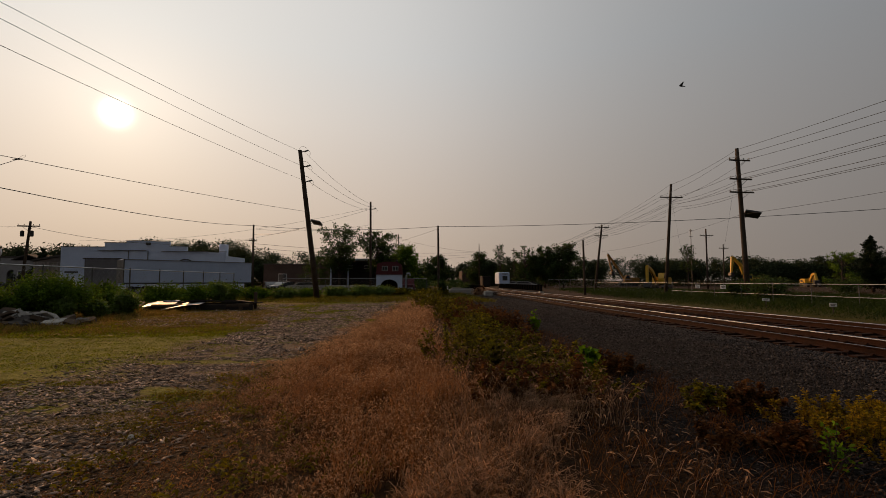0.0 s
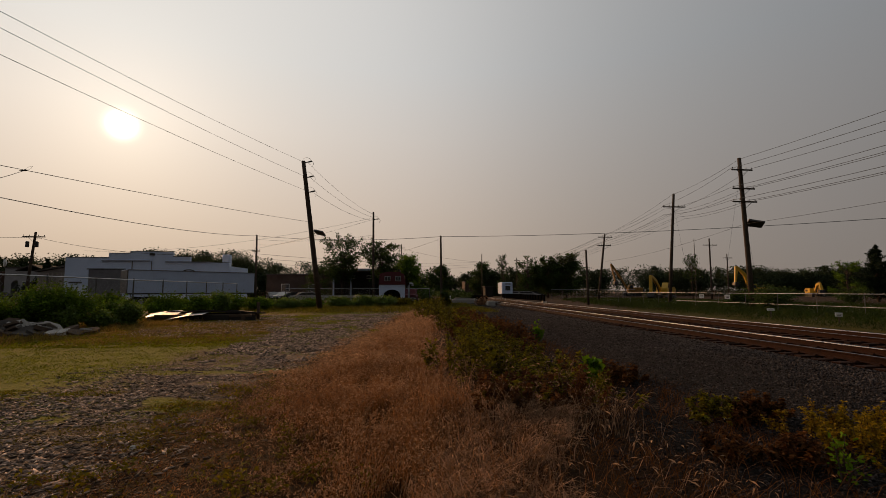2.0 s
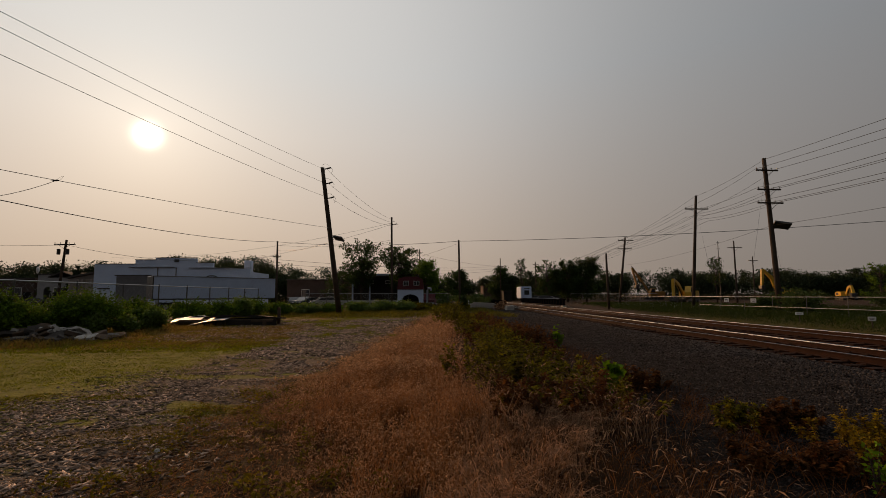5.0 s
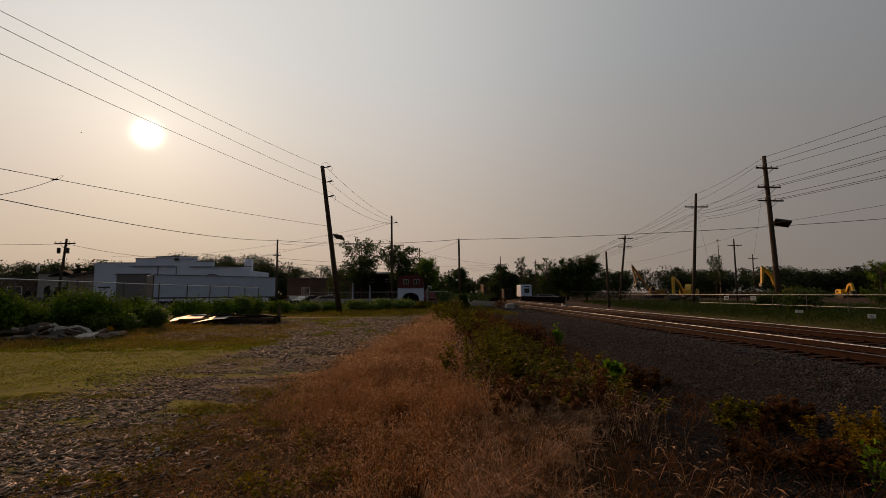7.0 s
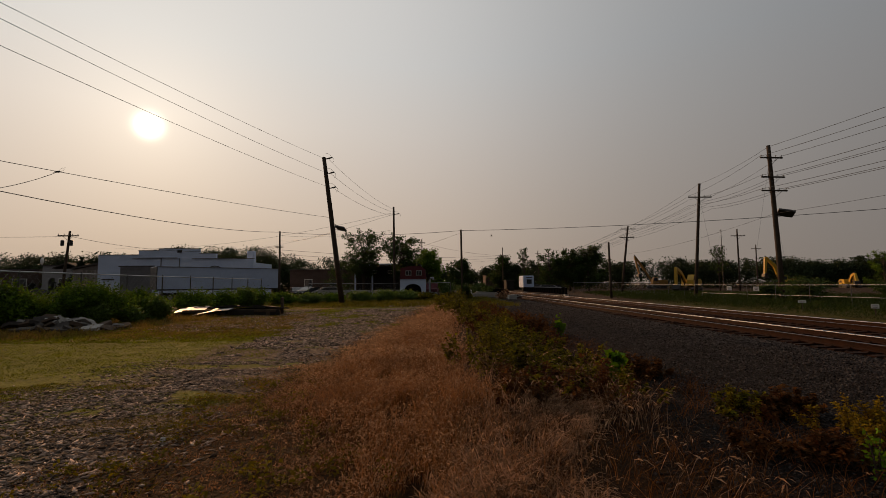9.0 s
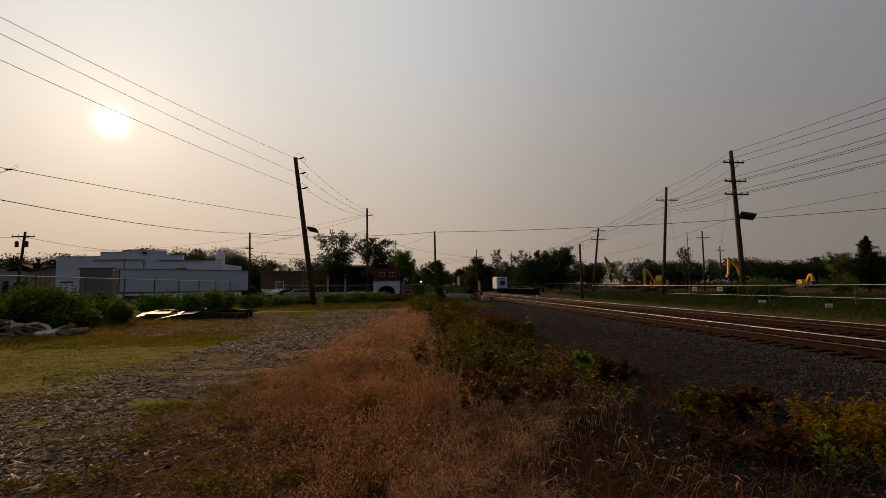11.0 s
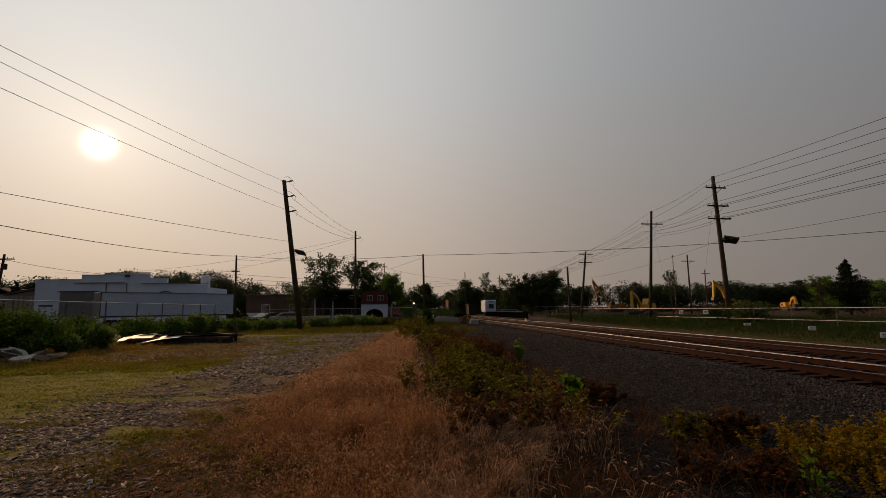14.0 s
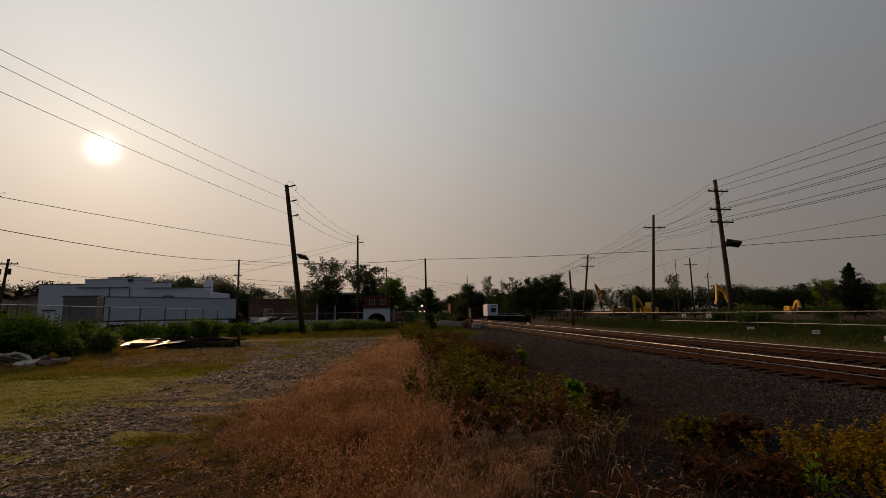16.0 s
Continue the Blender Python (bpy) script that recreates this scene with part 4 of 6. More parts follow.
def excavator(label, at, rz, boom, reach=1.0, paint="yellow", bend=0.6, slim=1.0):
    """A tracked digger; boom: boom and stick angles above the horizontal in degrees."""
    e = thing("excavator", label, "excavator", at, rz, "yellow diggers")
    for y in (-1.15, 1.15):
        tr = part("crawler_track", Geo().prism([(-1.9, 0.15), (-1.6, 0), (1.6, 0), (1.9, 0.15), (2.0, 0.5), (1.7, 0.85), (-1.7, 0.85), (-2.0, 0.5)], 0.6, Matrix.Translation((0, y, 0))), "steel", e)
        for x in (-1.3, -0.45, 0.45, 1.3):
            part("roller", Geo().tube([(x, y - 0.33, 0.35), (x, y + 0.33, 0.35)], 0.2, 10), "tyre", tr)
    part("turntable", Geo().tube([(0, 0, 0.8), (0, 0, 1.1)], 0.8, 16), "steel", e)
    body = part("upper_body", Geo().prism([(-2.3, 1.1), (-2.4, 1.9), (-1.9, 2.2), (0.3, 2.2), (0.5, 1.1)], 2.4, Matrix()), paint, e)
    cab_ = part("cab", Geo().prism([(0.2, 1.1), (0.2, 2.9), (1.1, 2.95), (1.6, 2.0), (1.6, 1.1)], 1.0, Matrix.Translation((0, 0.65, 0))), paint, e)
    part("cab_window", Geo().prism([(0.32, 1.9), (0.32, 2.75), (1.05, 2.8), (1.42, 2.0)], 1.04, Matrix.Translation((0, 0.65, 0))), "glass", cab_)
    a, s = radians(boom[0]), radians(boom[1])
    p0 = Vector((1.0, -0.3, 1.6))
    p1 = p0 + Vector((math.cos(a), 0, math.sin(a))) * 3.0 * reach
    p2 = p1 + Vector((math.cos(a - bend), 0, math.sin(a - bend))) * 2.4 * reach
    p3 = p2 + Vector((math.cos(s), 0, math.sin(s))) * 3.2 * reach

    def beam(u, v, w0, w1):
        g = Geo()
        d = (v - u).normalized()
        up_ = Vector((-d.z, 0, d.x))
        w0, w1 = w0 * slim, w1 * slim
        pts = [u - up_ * w0, u + up_ * w0, v + up_ * w1, v - up_ * w1]
        return g.prism([(p.x, p.z) for p in pts], 0.42, Matrix.Translation((0, -0.3, 0)))

    boom_ = part("boom", beam(p0, p1, 0.24, 0.34), paint, e)
    part("boom_head", beam(p1, p2, 0.34, 0.2), paint, e)
    part("stick", beam(p2, p3, 0.28, 0.16), paint, e)
    part("hydraulic_ram", Geo().tube([p0 + Vector((0.5, 0, -0.3)), p1 + Vector((0, 0, -0.3))], 0.09, 8), "steel", boom_)
    part("stick_ram", Geo().tube([p1 + Vector((0, 0, 0.45)), p2 + Vector((0.15, 0, 0.4))], 0.09, 8), "steel", boom_)
    part("counterweight", Geo().prism([(-2.75, 1.15), (-2.85, 1.7), (-2.42, 1.95), (-2.32, 1.15)], 2.3, Matrix()), "steel", body, "dark rear counterweight")
    part("engine_vent", Geo().box((-1.4, -1.21, 1.65), (1.1, 0.04, 0.5)), "steel", body)
    part("exhaust", Geo().tube([(-1.6, 0.5, 2.15), (-1.6, 0.5, 2.7)], 0.07, 8), "steel", body)
    part("handrail", Geo().tube([(-1.8, 1.1, 2.2), (-1.8, 1.1, 2.6), (-0.3, 1.1, 2.6), (-0.3, 1.1, 2.2)], 0.03, 6), "steel", body)
    q = p3 + Vector((0, 0, -0.1))
    part("bucket", Geo().prism([(q.x - 0.3, q.z + 0.3), (q.x + 0.35, q.z + 0.2), (q.x + 0.45, q.z - 0.5), (q.x, q.z - 0.85), (q.x - 0.6, q.z - 0.6)], 1.1, Matrix.Translation((0, -0.3, 0))), "steel", e)
    return e


excavator("yellow tracked excavator with its stick hanging straight down", (44.7, 80, 0.02), 222, (38, -88), 0.9, bend=0.3, slim=0.85)
excavator("yellow excavator with raised folded boom behind the pole", (84.7, 110, 0.15), 178, (74, -84), 1.25, bend=0.5, slim=1.2)
excavator("yellow excavator far off by the trees, coloured dull for the haze", (58.4, 120, 0.2), 182, (58, -102), 1.5, "hazeyellow", 0.05, 0.8)
excavator("small yellow digger low behind the fence", (100.4, 110, -0.1), 250, (52, -70), 0.6)


# ---------------------------------------------------------------- plants
def leaf_quads(points, size, g, flat=0.0, slim=0.55):
    """A leaf (a folded four-sided blade) at each point, turned at random."""
    n = len(points)
    d = g.normal(size=(n, 3))
    d[:, 2] *= 1 - flat
    d /= np.linalg.norm(d, axis=1)[:, None]
    e = np.cross(d, g.normal(size=(n, 3)))
    e /= np.linalg.norm(e, axis=1)[:, None] + 1e-9
    s = (np.asarray(size) * g.uniform(0.6, 1.4, n))[:, None]
    v = np.stack([points - d * s, points + e * s * slim, points + d * s, points - e * s * slim], 1).reshape(-1, 3)
    return v, np.arange(4 * n).reshape(-1, 4)


def lance_leaves(base_, way_, length, width, g):
    """A pointed leaf from each base along its way, its midrib folded and its tip drooping."""
    n = len(base_)
    way_ = way_ / (np.linalg.norm(way_, axis=1)[:, None] + 1e-9)
    side_ = np.cross(way_, np.array([0.0, 0.0, 1.0]) + 0.5 * g.normal(size=(n, 3)))
    side_ /= np.linalg.norm(side_, axis=1)[:, None] + 1e-9
    L, W = np.asarray(length)[:, None], np.asarray(width)[:, None]
    mid_ = base_ + way_ * L * 0.45
    lift = np.array([0.0, 0.0, 1.0])
    tip_ = base_ + way_ * L - lift * L * 0.22
    v = np.stack([base_, mid_ + side_ * W + lift * W * 0.4, tip_, mid_ - side_ * W + lift * W * 0.4, mid_], 1).reshape(-1, 3)
    i = np.arange(n)[:, None] * 5
    f = np.concatenate([i + np.array([t]) for t in ((0, 4, 1), (1, 4, 2), (0, 3, 4), (4, 3, 2))], 1).reshape(-1, 3)
    return v, f


def blades(x, y, z, height, lean, width, g, wind=(0.25, -0.1), droop=0.0, heading=None):
    """Curved grass blades of three joints each, as triangles."""
    n = len(x)
    a = g.uniform(0, 6.283, n) if heading is None else heading + 0.7 * g.normal(size=n)
    dx, dy = np.cos(a) * lean + wind[0] * lean, np.sin(a) * lean + wind[1] * lean
    b = g.uniform(0, 6.283, n)
    wx, wy = np.cos(b) * width / 2, np.sin(b) * width / 2
    base, rows_ = np.stack([x, y, z], 1), []
    joints = ((0.0, 1.0), (0.45, 0.8), (0.8, 0.5)) if np.mean(height) > 0.12 and np.mean(width) < 0.02 else ((0.0, 1.0), (0.55, 0.75))
    for k, wk in joints:
        c = base + np.stack([dx * height * k ** 2, dy * height * k ** 2, height * (k - 0.25 * lean * k ** 2 - droop * k ** 3)], 1)
        o = np.stack([wx * wk, wy * wk, 0 * wx], 1)
        rows_ += [c - o, c + o]
    tip = base + np.stack([dx * height, dy * height, height * np.maximum(1 - 0.3 * lean - droop, 0.12)], 1)
    v = np.stack(rows_ + [tip], 1)
    m = len(rows_)
    tris = [t for q in range(0, m - 2, 2) for t in ((q, q + 1, q + 3), (q, q + 3, q + 2))] + [(m - 2, m - 1, m)]
    i = np.arange(n)[:, None] * (m + 1)
    f = np.concatenate([i + np.array([t]) for t in tris], 1).reshape(-1, 3)
    return v.reshape(-1, 3), f, tip


def stuff(name, v, f, mat, label, category):
    ob = new(name, quick_mesh(name, v, f, mat))
    return tagged(ob, label, category, kind="stuff")


def tree(label, at, height, spread, trunk=0.25, crown_from=0.3, leaves=2600, leaf=0.16, mat="leafdark", clumps=26, seed=1, sparse=0.5, name="tree", vase=False):
    """Tapered trunk, forked limbs, and a ragged crown of leaf clumps at the limbs' ends."""
    g, r = np.random.default_rng(seed), random.Random(seed)
    t = thing(name, label, "tree", at)
    h = height
    shaft = [(0, 0, -0.1)]
    for k in (0.25, 0.5, 0.75, 0.95):
        shaft.append((r.uniform(-0.04, 0.04) * h * k, r.uniform(-0.04, 0.04) * h * k, h * k * 0.92))
    part("trunk", Geo().tube(shaft, [trunk, trunk * 0.8, trunk * 0.6, trunk * 0.35, trunk * 0.12], 8), "bark", t, smooth=True)
    limbs, ends = Geo(), []
    for k in range(clumps):
        u = r.uniform(crown_from, 0.98)
        z0 = h * max(0.12, u - r.uniform(0.1, 0.25)) * 0.92
        a = k * 2.4 + r.uniform(-0.5, 0.5)
        prof = math.sin(math.pi * min(1, (u - crown_from) / (1 - crown_from) * 0.72 + 0.22)) ** 0.7
        if vase:
            prof = 0.5 + 0.5 * (u - crown_from) / (1 - crown_from)
        rad = spread * prof * r.uniform(0.4, 1.0)
        end = Vector((math.cos(a) * rad, math.sin(a) * rad, h * u * r.uniform(0.94, 1.03)))
        start = Vector((0, 0, z0))
        mid_ = start.lerp(end, 0.5) + Vector((0, 0, -0.06 * rad))
        limbs.tube([start, mid_, end], [trunk * 0.28, trunk * 0.16, trunk * 0.04], 5, caps=False)
        ends += [(end, 1.0), (mid_.lerp(end, 0.5), 0.7)]
    part("branchwork", limbs, "bark", t)
    pts = []
    twigs = Geo()
    fans = []
    for c, wgt in ends:
        for j in range(4):
            out = Vector((c.x, c.y, 0.5 * (c.z - h * 0.5))).normalized() * 0.6 + Vector((r.gauss(0, 0.6), r.gauss(0, 0.6), r.gauss(0.15, 0.5)))
            tip_ = c + out * spread * r.uniform(0.08, 0.2)
            twigs.tube([c, tip_], [trunk * 0.05, trunk * 0.02], 4, caps=False)
            fans.append((tip_, wgt))
    tagged(part("twigs", twigs, "bark", t), kind="stuff")
    ends = ends + fans
    per = max(5, leaves // len(ends))
    for c, wgt in ends:
        s = spread * r.uniform(0.045, 0.115) * (1.25 - sparse * 0.6)
        pts.append(np.clip(g.normal(size=(int(per * wgt * 1.2), 3)), -1.7, 1.7) * (s, s, s * 0.75) + np.array(c))
    v, f = leaf_quads(np.concatenate(pts), leaf * 0.8, g)
    crown = new("crown", quick_mesh("crown", v, f, mat))
    crown.parent = t
    return t


def conifer(label, at, height, spread, seed=1):
    g, r = np.random.default_rng(seed), random.Random(seed)
    t = thing("conifer", label, "tree", at)
    part("trunk", Geo().tube([(0, 0, -0.1), (0, 0, height * 0.6), (0.05, 0, height)], [0.22, 0.12, 0.02], 8), "bark", t)
    limbs, pts = Geo(), []
    for k in range(150):
        u = r.uniform(0.05, 0.97)
        a = k * 2.399
        rad = spread * max(0.97 - u, 0.0) ** 1.2 * r.uniform(0.3, 1.2) + 0.16
        end = Vector((math.cos(a) * rad, math.sin(a) * rad, height * u + r.uniform(0.05, 0.32) * rad))
        limbs.tube([(0, 0, height * u), end], [0.03, 0.008], 4, caps=False)
        m = int(60 + 150 * rad / spread)
        s = g.uniform(0.15, 1.05, m)[:, None]
        pts.append(np.array([0, 0, height * u]) * (1 - s) + np.array(end) * s + g.normal(size=(m, 3)) * (0.06 + 0.07 * rad))
    tagged(part("branchwork", limbs, "bark", t), kind="stuff")
    v, f = leaf_quads(np.concatenate(pts), 0.11, g)
    crown = new("crown", quick_mesh("crown", v, f, "needle"))
    crown.parent = t
    return t


def bush(label, at, w_, d, h, n=1800, leaf=0.07, mat="leaf", seed=1, stems=9, name="bush"):
    """Stems that fan out from the ground with leaves along and round them."""
    g, r = np.random.default_rng(seed), random.Random(seed)
    b = thing(name, label, "bush", at)
    st, pts = Geo(), []
    for k in range(stems):
        a, q = k * 2.4, r.uniform(0.2, 1.0)
        end = Vector((math.cos(a) * w_ / 2 * q, math.sin(a) * d / 2 * q, h * (1.05 - 0.45 * q * q) * r.uniform(0.75, 1.05)))
        mid_ = Vector((end.x * 0.5, end.y * 0.5, end.z * 0.6))
        st.tube([(end.x * 0.1, end.y * 0.1, -0.05), mid_, end], [0.018 * h ** 0.5, 0.012 * h ** 0.5, 0.004], 5, caps=False)
        m = n // stems
        s = g.uniform(0.15, 1.05, m)[:, None]
        line = np.where(s < 0.5, np.array(mid_) * s * 2, np.array(mid_) * (2 - 2 * s) + np.array(end) * (2 * s - 1))
        pts.append(line + g.normal(size=(m, 3)) * np.array([w_, d, h]) * 0.11)
    tagged(part("stem_fan", st, "bark", b), kind="stuff")
    p = np.concatenate(pts)
    p[:, 2] = np.abs(p[:, 2])
    v, f = leaf_quads(p, leaf, g, 0.3)
    lv = new("foliage", quick_mesh("foliage", v, f, mat))
    lv.parent = b
    return b


def weed(label, at, w_, d, h, n, leaf, mat, seed, stems=14, name="weed_clump"):
    """Upright branching stems with slim leaves and tufted tops."""
    g, r = np.random.default_rng(seed), random.Random(seed)
    b = thing(name, label, "weed", at)
    st, pts, ways, sizes = Geo(), [], [], []
    per = max(10, n // stems)
    for k in range(stems):
        bx, by = max(-w_ * 0.45, min(w_ * 0.45, r.gauss(0, w_ * 0.22))), r.gauss(0, d * 0.22)
        top = h * r.uniform(0.5, 1.12) * math.exp(-1.2 * (bx * bx / (w_ * w_) + by * by / (d * d)))
        lx, ly = bx * 1.35 + r.gauss(0, 0.06), by * 1.35 + r.gauss(0, 0.06)
        st.tube([(bx, by, -0.04), ((bx + lx) / 2, (by + ly) / 2, top * 0.55), (lx, ly, top)], [0.006, 0.004, 0.0015], 4, caps=False)
        for j in range(3):                            # side shoots
            u0, a0, l0 = r.uniform(0.35, 0.85), r.uniform(0, 6.28), top * r.uniform(0.12, 0.3)
            p0 = Vector((bx + (lx - bx) * u0, by + (ly - by) * u0, top * u0))
            p1 = p0 + Vector((math.cos(a0) * l0 * 0.7, math.sin(a0) * l0 * 0.7, l0))
            st.tube([p0, p1], [0.003, 0.0012], 3, caps=False)
            m = per // 5
            s = g.uniform(0, 1, m)[:, None]
            pts.append(np.array(p0) * (1 - s) + np.array(p1) * s)
            a = g.uniform(0, 6.283, m)
            ways.append(np.stack([np.cos(a), np.sin(a), g.uniform(0.0, 0.9, m)], 1))
            sizes.append(0.75 * np.ones(m))
        m = per - 3 * (per // 5)
        u = g.uniform(0.15, 1.0, m) ** 0.75
        pts.append(np.stack([bx + (lx - bx) * u, by + (ly - by) * u, top * u], 1))
        a = g.uniform(0, 6.283, m)
        ways.append(np.stack([np.cos(a), np.sin(a), g.uniform(-0.25, 0.6, m) + 0.5 * (u > 0.9)], 1))
        sizes.append(1.25 - 0.55 * u)
    tagged(part("stem_fan", st, "bark", b), kind="stuff")
    p, way_, size_ = np.concatenate(pts), np.concatenate(ways), np.concatenate(sizes) * g.uniform(0.6, 1.35, sum(len(q) for q in sizes))
    p[:, 2] = np.maximum(p[:, 2], 0.015)
    v, f = lance_leaves(p, way_, leaf * 2.0 * size_, leaf * 0.5 * size_, g)
    lv = new("foliage", quick_mesh("foliage", v, f, mat))
    lv.parent = b
    return b


def treeline(label, x0, x1, y, h, depth, n, seed, mat="leaffar", leaf=0.5, base=0.0):
    """A distant wood: heaped clumps of leaves with an uneven top."""
    g = np.random.default_rng(seed)
    k = max(6, int(abs(x1 - x0) / (h * 0.24)))
    cx = np.linspace(x0, x1, k) + g.normal(size=k) * h * 0.2
    cy = y + g.uniform(-depth / 2, depth / 2, k)
    ch = h * (0.72 + 0.22 * smooth_noise(cx, 0 * cx, h * 4, seed) + g.uniform(-0.05, 0.12, k))
    cr = h * g.uniform(0.24, 0.42, k)
    m = 26                                            # leaf clumps a crown
    a, up_ = g.uniform(0, 6.283, (k, m)), g.uniform(-0.75, 1.0, (k, m))
    ring_ = np.sqrt(1 - np.clip(up_, -0.99, 0.99) ** 2)
    centre = np.stack([cx[:, None] + np.cos(a) * ring_ * cr[:, None], cy[:, None] + np.sin(a) * ring_ * cr[:, None], base + ch[:, None] * 0.6 + up_ * ch[:, None] * 0.37], -1).reshape(-1, 3)
    size = np.repeat(cr, m) * g.uniform(0.14, 0.34, k * m)
    who = g.integers(0, k * m, int(n * 1.5))
    p = centre[who] + np.clip(g.normal(size=(len(who), 3)), -1.6, 1.6) * size[who][:, None] * (1, 1, 0.8)
    few = g.integers(0, k, int(n * 0.7))                    # undergrowth and trunks' shade below the crowns
    q = np.stack([cx[few] + g.normal(size=len(few)) * cr[few] * 0.7, cy[few] + g.normal(size=len(few)) * cr[few] * 0.5, base + ch[few] * 0.75 * g.uniform(0, 1, len(few))], 1)
    v, f = leaf_quads(np.concatenate([p, q]), leaf * 0.68, g)
    return stuff("distant_woods", v, f, mat, label, "trees")


# far woods all round
treeline("dark hazy line of distant trees", -190, -60, 150, 12, 16, 24000, 11, leaf=0.42)
treeline("dark hazy line of distant trees behind the warehouse", -66, -38, 112, 11.2, 8, 12000, 17, leaf=0.3)
treeline("dark hazy line of distant trees", -44, -18, 112, 8.4, 10, 12000, 12, leaf=0.3)
treeline("hazy line of trees closing the far end of the line", -110, 130, 540, 20, 20, 26000, 13, leaf=1.1)
treeline("dark line of trees beyond the far building", 26, 70, 215, 11, 12, 16000, 18, leaf=0.4)
treeline("dark line of trees along the road", -26, -3, 150, 7.6, 10, 9000, 19, leaf=0.36)
treeline("dark line of trees beyond the yard", 22, 92, 138, 9.0, 12, 34000, 14, leaf=0.3)
treeline("dark wood on a rise beyond the yard", 100, 142, 128, 8.8, 10, 34000, 15, leaf=0.34)
treeline("dark wood on a rise beyond the yard", 84, 210, 150, 9.0, 14, 40000, 16, leaf=0.34)
treeline("dark hazy line of trees behind the warehouse", -62, -34, 122, 11.6, 8, 16000, 41, leaf=0.3)
treeline("hazy line of trees behind the low buildings", -130, -64, 128, 11.2, 8, 28000, 42, leaf=0.34)
def scrub_belt(label, x, y0, y1, h, n, seed):
    """A low belt of dark scrub along the line."""
    g = np.random.default_rng(seed)
    py = g.uniform(y0, y1, n)
    top = h * (0.55 + 0.6 * smooth_noise(py, 0 * py, 9.0, seed))
    p = np.stack([x + 0.5 * g.normal(size=n), py, top * g.uniform(0, 1, n) ** 0.7], 1)
    v, f = leaf_quads(p, 0.11, g)
    return stuff("scrub", v, f, "leafdark", label, "bushes")


scrub_belt("dark low scrub along the far line", 7.4, 61, 190, 1.7, 16000, 71)
scrub_belt("dark low scrub along the far line", 2.4, 66, 180, 2.2, 14000, 72)
# single trees
tree("tall ragged tree with open crown behind the fence", (-9.6, 67, 0), 8.9, 3.3, 0.22, 0.42, 6800, 0.16, "leafdark", 60, 21, vase=True)
tree("ragged tree with open crown beside the pole", (-4.2, 66.5, 0), 8.6, 3.1, 0.2, 0.42, 6400, 0.16, "leafdark", 58, 22, vase=True)
tree("dark dense tree behind the leaning pole", (-13.2, 72, 0), 5.4, 3.2, 0.2, 0.1, 9000, 0.11, "leafdark", 40, 23)
tree("rounded bright green tree behind the shed", (-0.7, 82, 0), 7.3, 3.4, 0.25, 0.15, 14000, 0.17, "leafmid", 60, 24, 0.1)
tree("tall rounded tree far down the line", (30.5, 505, 0), 27, 15, 0.6, 0.1, 9000, 1.0, "leafdark", 54, 25, 0.1)
tree("dark tree in the distance beyond the crossing", (21.3, 138, 0), 9.3, 4.0, 0.25, 0.15, 8000, 0.26, "leafdark", 46, 26, 0.1)
tree("thin sparse tree beyond the tracks", (22.8, 115, 0), 10.9, 1.7, 0.18, 0.2, 1000, 0.15, "leafdark", 40, 27)
tree("dark ragged tree beyond the parked cars", (26.7, 105, 0), 9.6, 3.0, 0.25, 0.15, 6000, 0.20, "leafdark", 44, 28)
tree("dark ragged tree beyond the parked cars", (31.6, 106, 0), 9.2, 3.4, 0.25, 0.12, 12000, 0.22, "leafdark", 56, 29, 0.2)
tree("tall dark tree beyond the tracks", (35.6, 105, 0), 9.8, 3.9, 0.25, 0.12, 14000, 0.22, "leafdark", 60, 30, 0.2)
tree("small bare tree in the yard", (55.0, 88, 0), 8.5, 2.0, 0.12, 0.45, 260, 0.16, "leafdark", 26, 31)
tree("bright green tree beside the dark conifer", (60.2, 60.5, 0), 5.6, 2.2, 0.18, 0.15, 5200, 0.11, "leafmid", 30, 32)
conifer("dark ragged conifer behind the fence", (64.0, 60, 0), 8.0, 5.4, 33)
tree("green trees at the edge of the yard", (73, 62, 0), 4.6, 3.6, 0.18, 0.1, 3000, 0.16, "leaf", 30, 34)
conifer("dark conifer behind the low building", (-54.5, 74, 0), 6.5, 3.4, 35)


# ---------------------------------------------------------------- ground cover
def zone(n, x0, x1, y0, y1, g, near=1.0):
    """Random places in a strip, denser near its start when near is over 1."""
    return g.uniform(x0, x1, n), y0 + (y1 - y0) * g.uniform(0, 1, n) ** near


def keep(x, y, test):
    return x[test], y[test]


def lot_edge(y):
    """Where the dry grass ends towards the gravel."""
    return np.interp(y, [2.5, 4, 5, 6.4, 8.5, 14.5, 25, 40], [-0.9, -1.2, -1.6, -2.5, -2.65, -1.9, -0.9, 0.5])


def chip_edge(y):
    """Where the wood chips end towards the dry grass."""
    return np.interp(y, [3, 4.2, 6.3, 8.5, 14, 25, 40], [-3.0, -2.8, -2.8, -2.8, -2.0, -1.0, 0.3])


def ridge_edge(y):
    """Where the dry grass ends towards the weeds."""
    return np.interp(y, [2.5, 4, 5.2, 8.8, 21, 40], [1.1, 0.95, 0.7, 0.4, 0.8, 1.4])


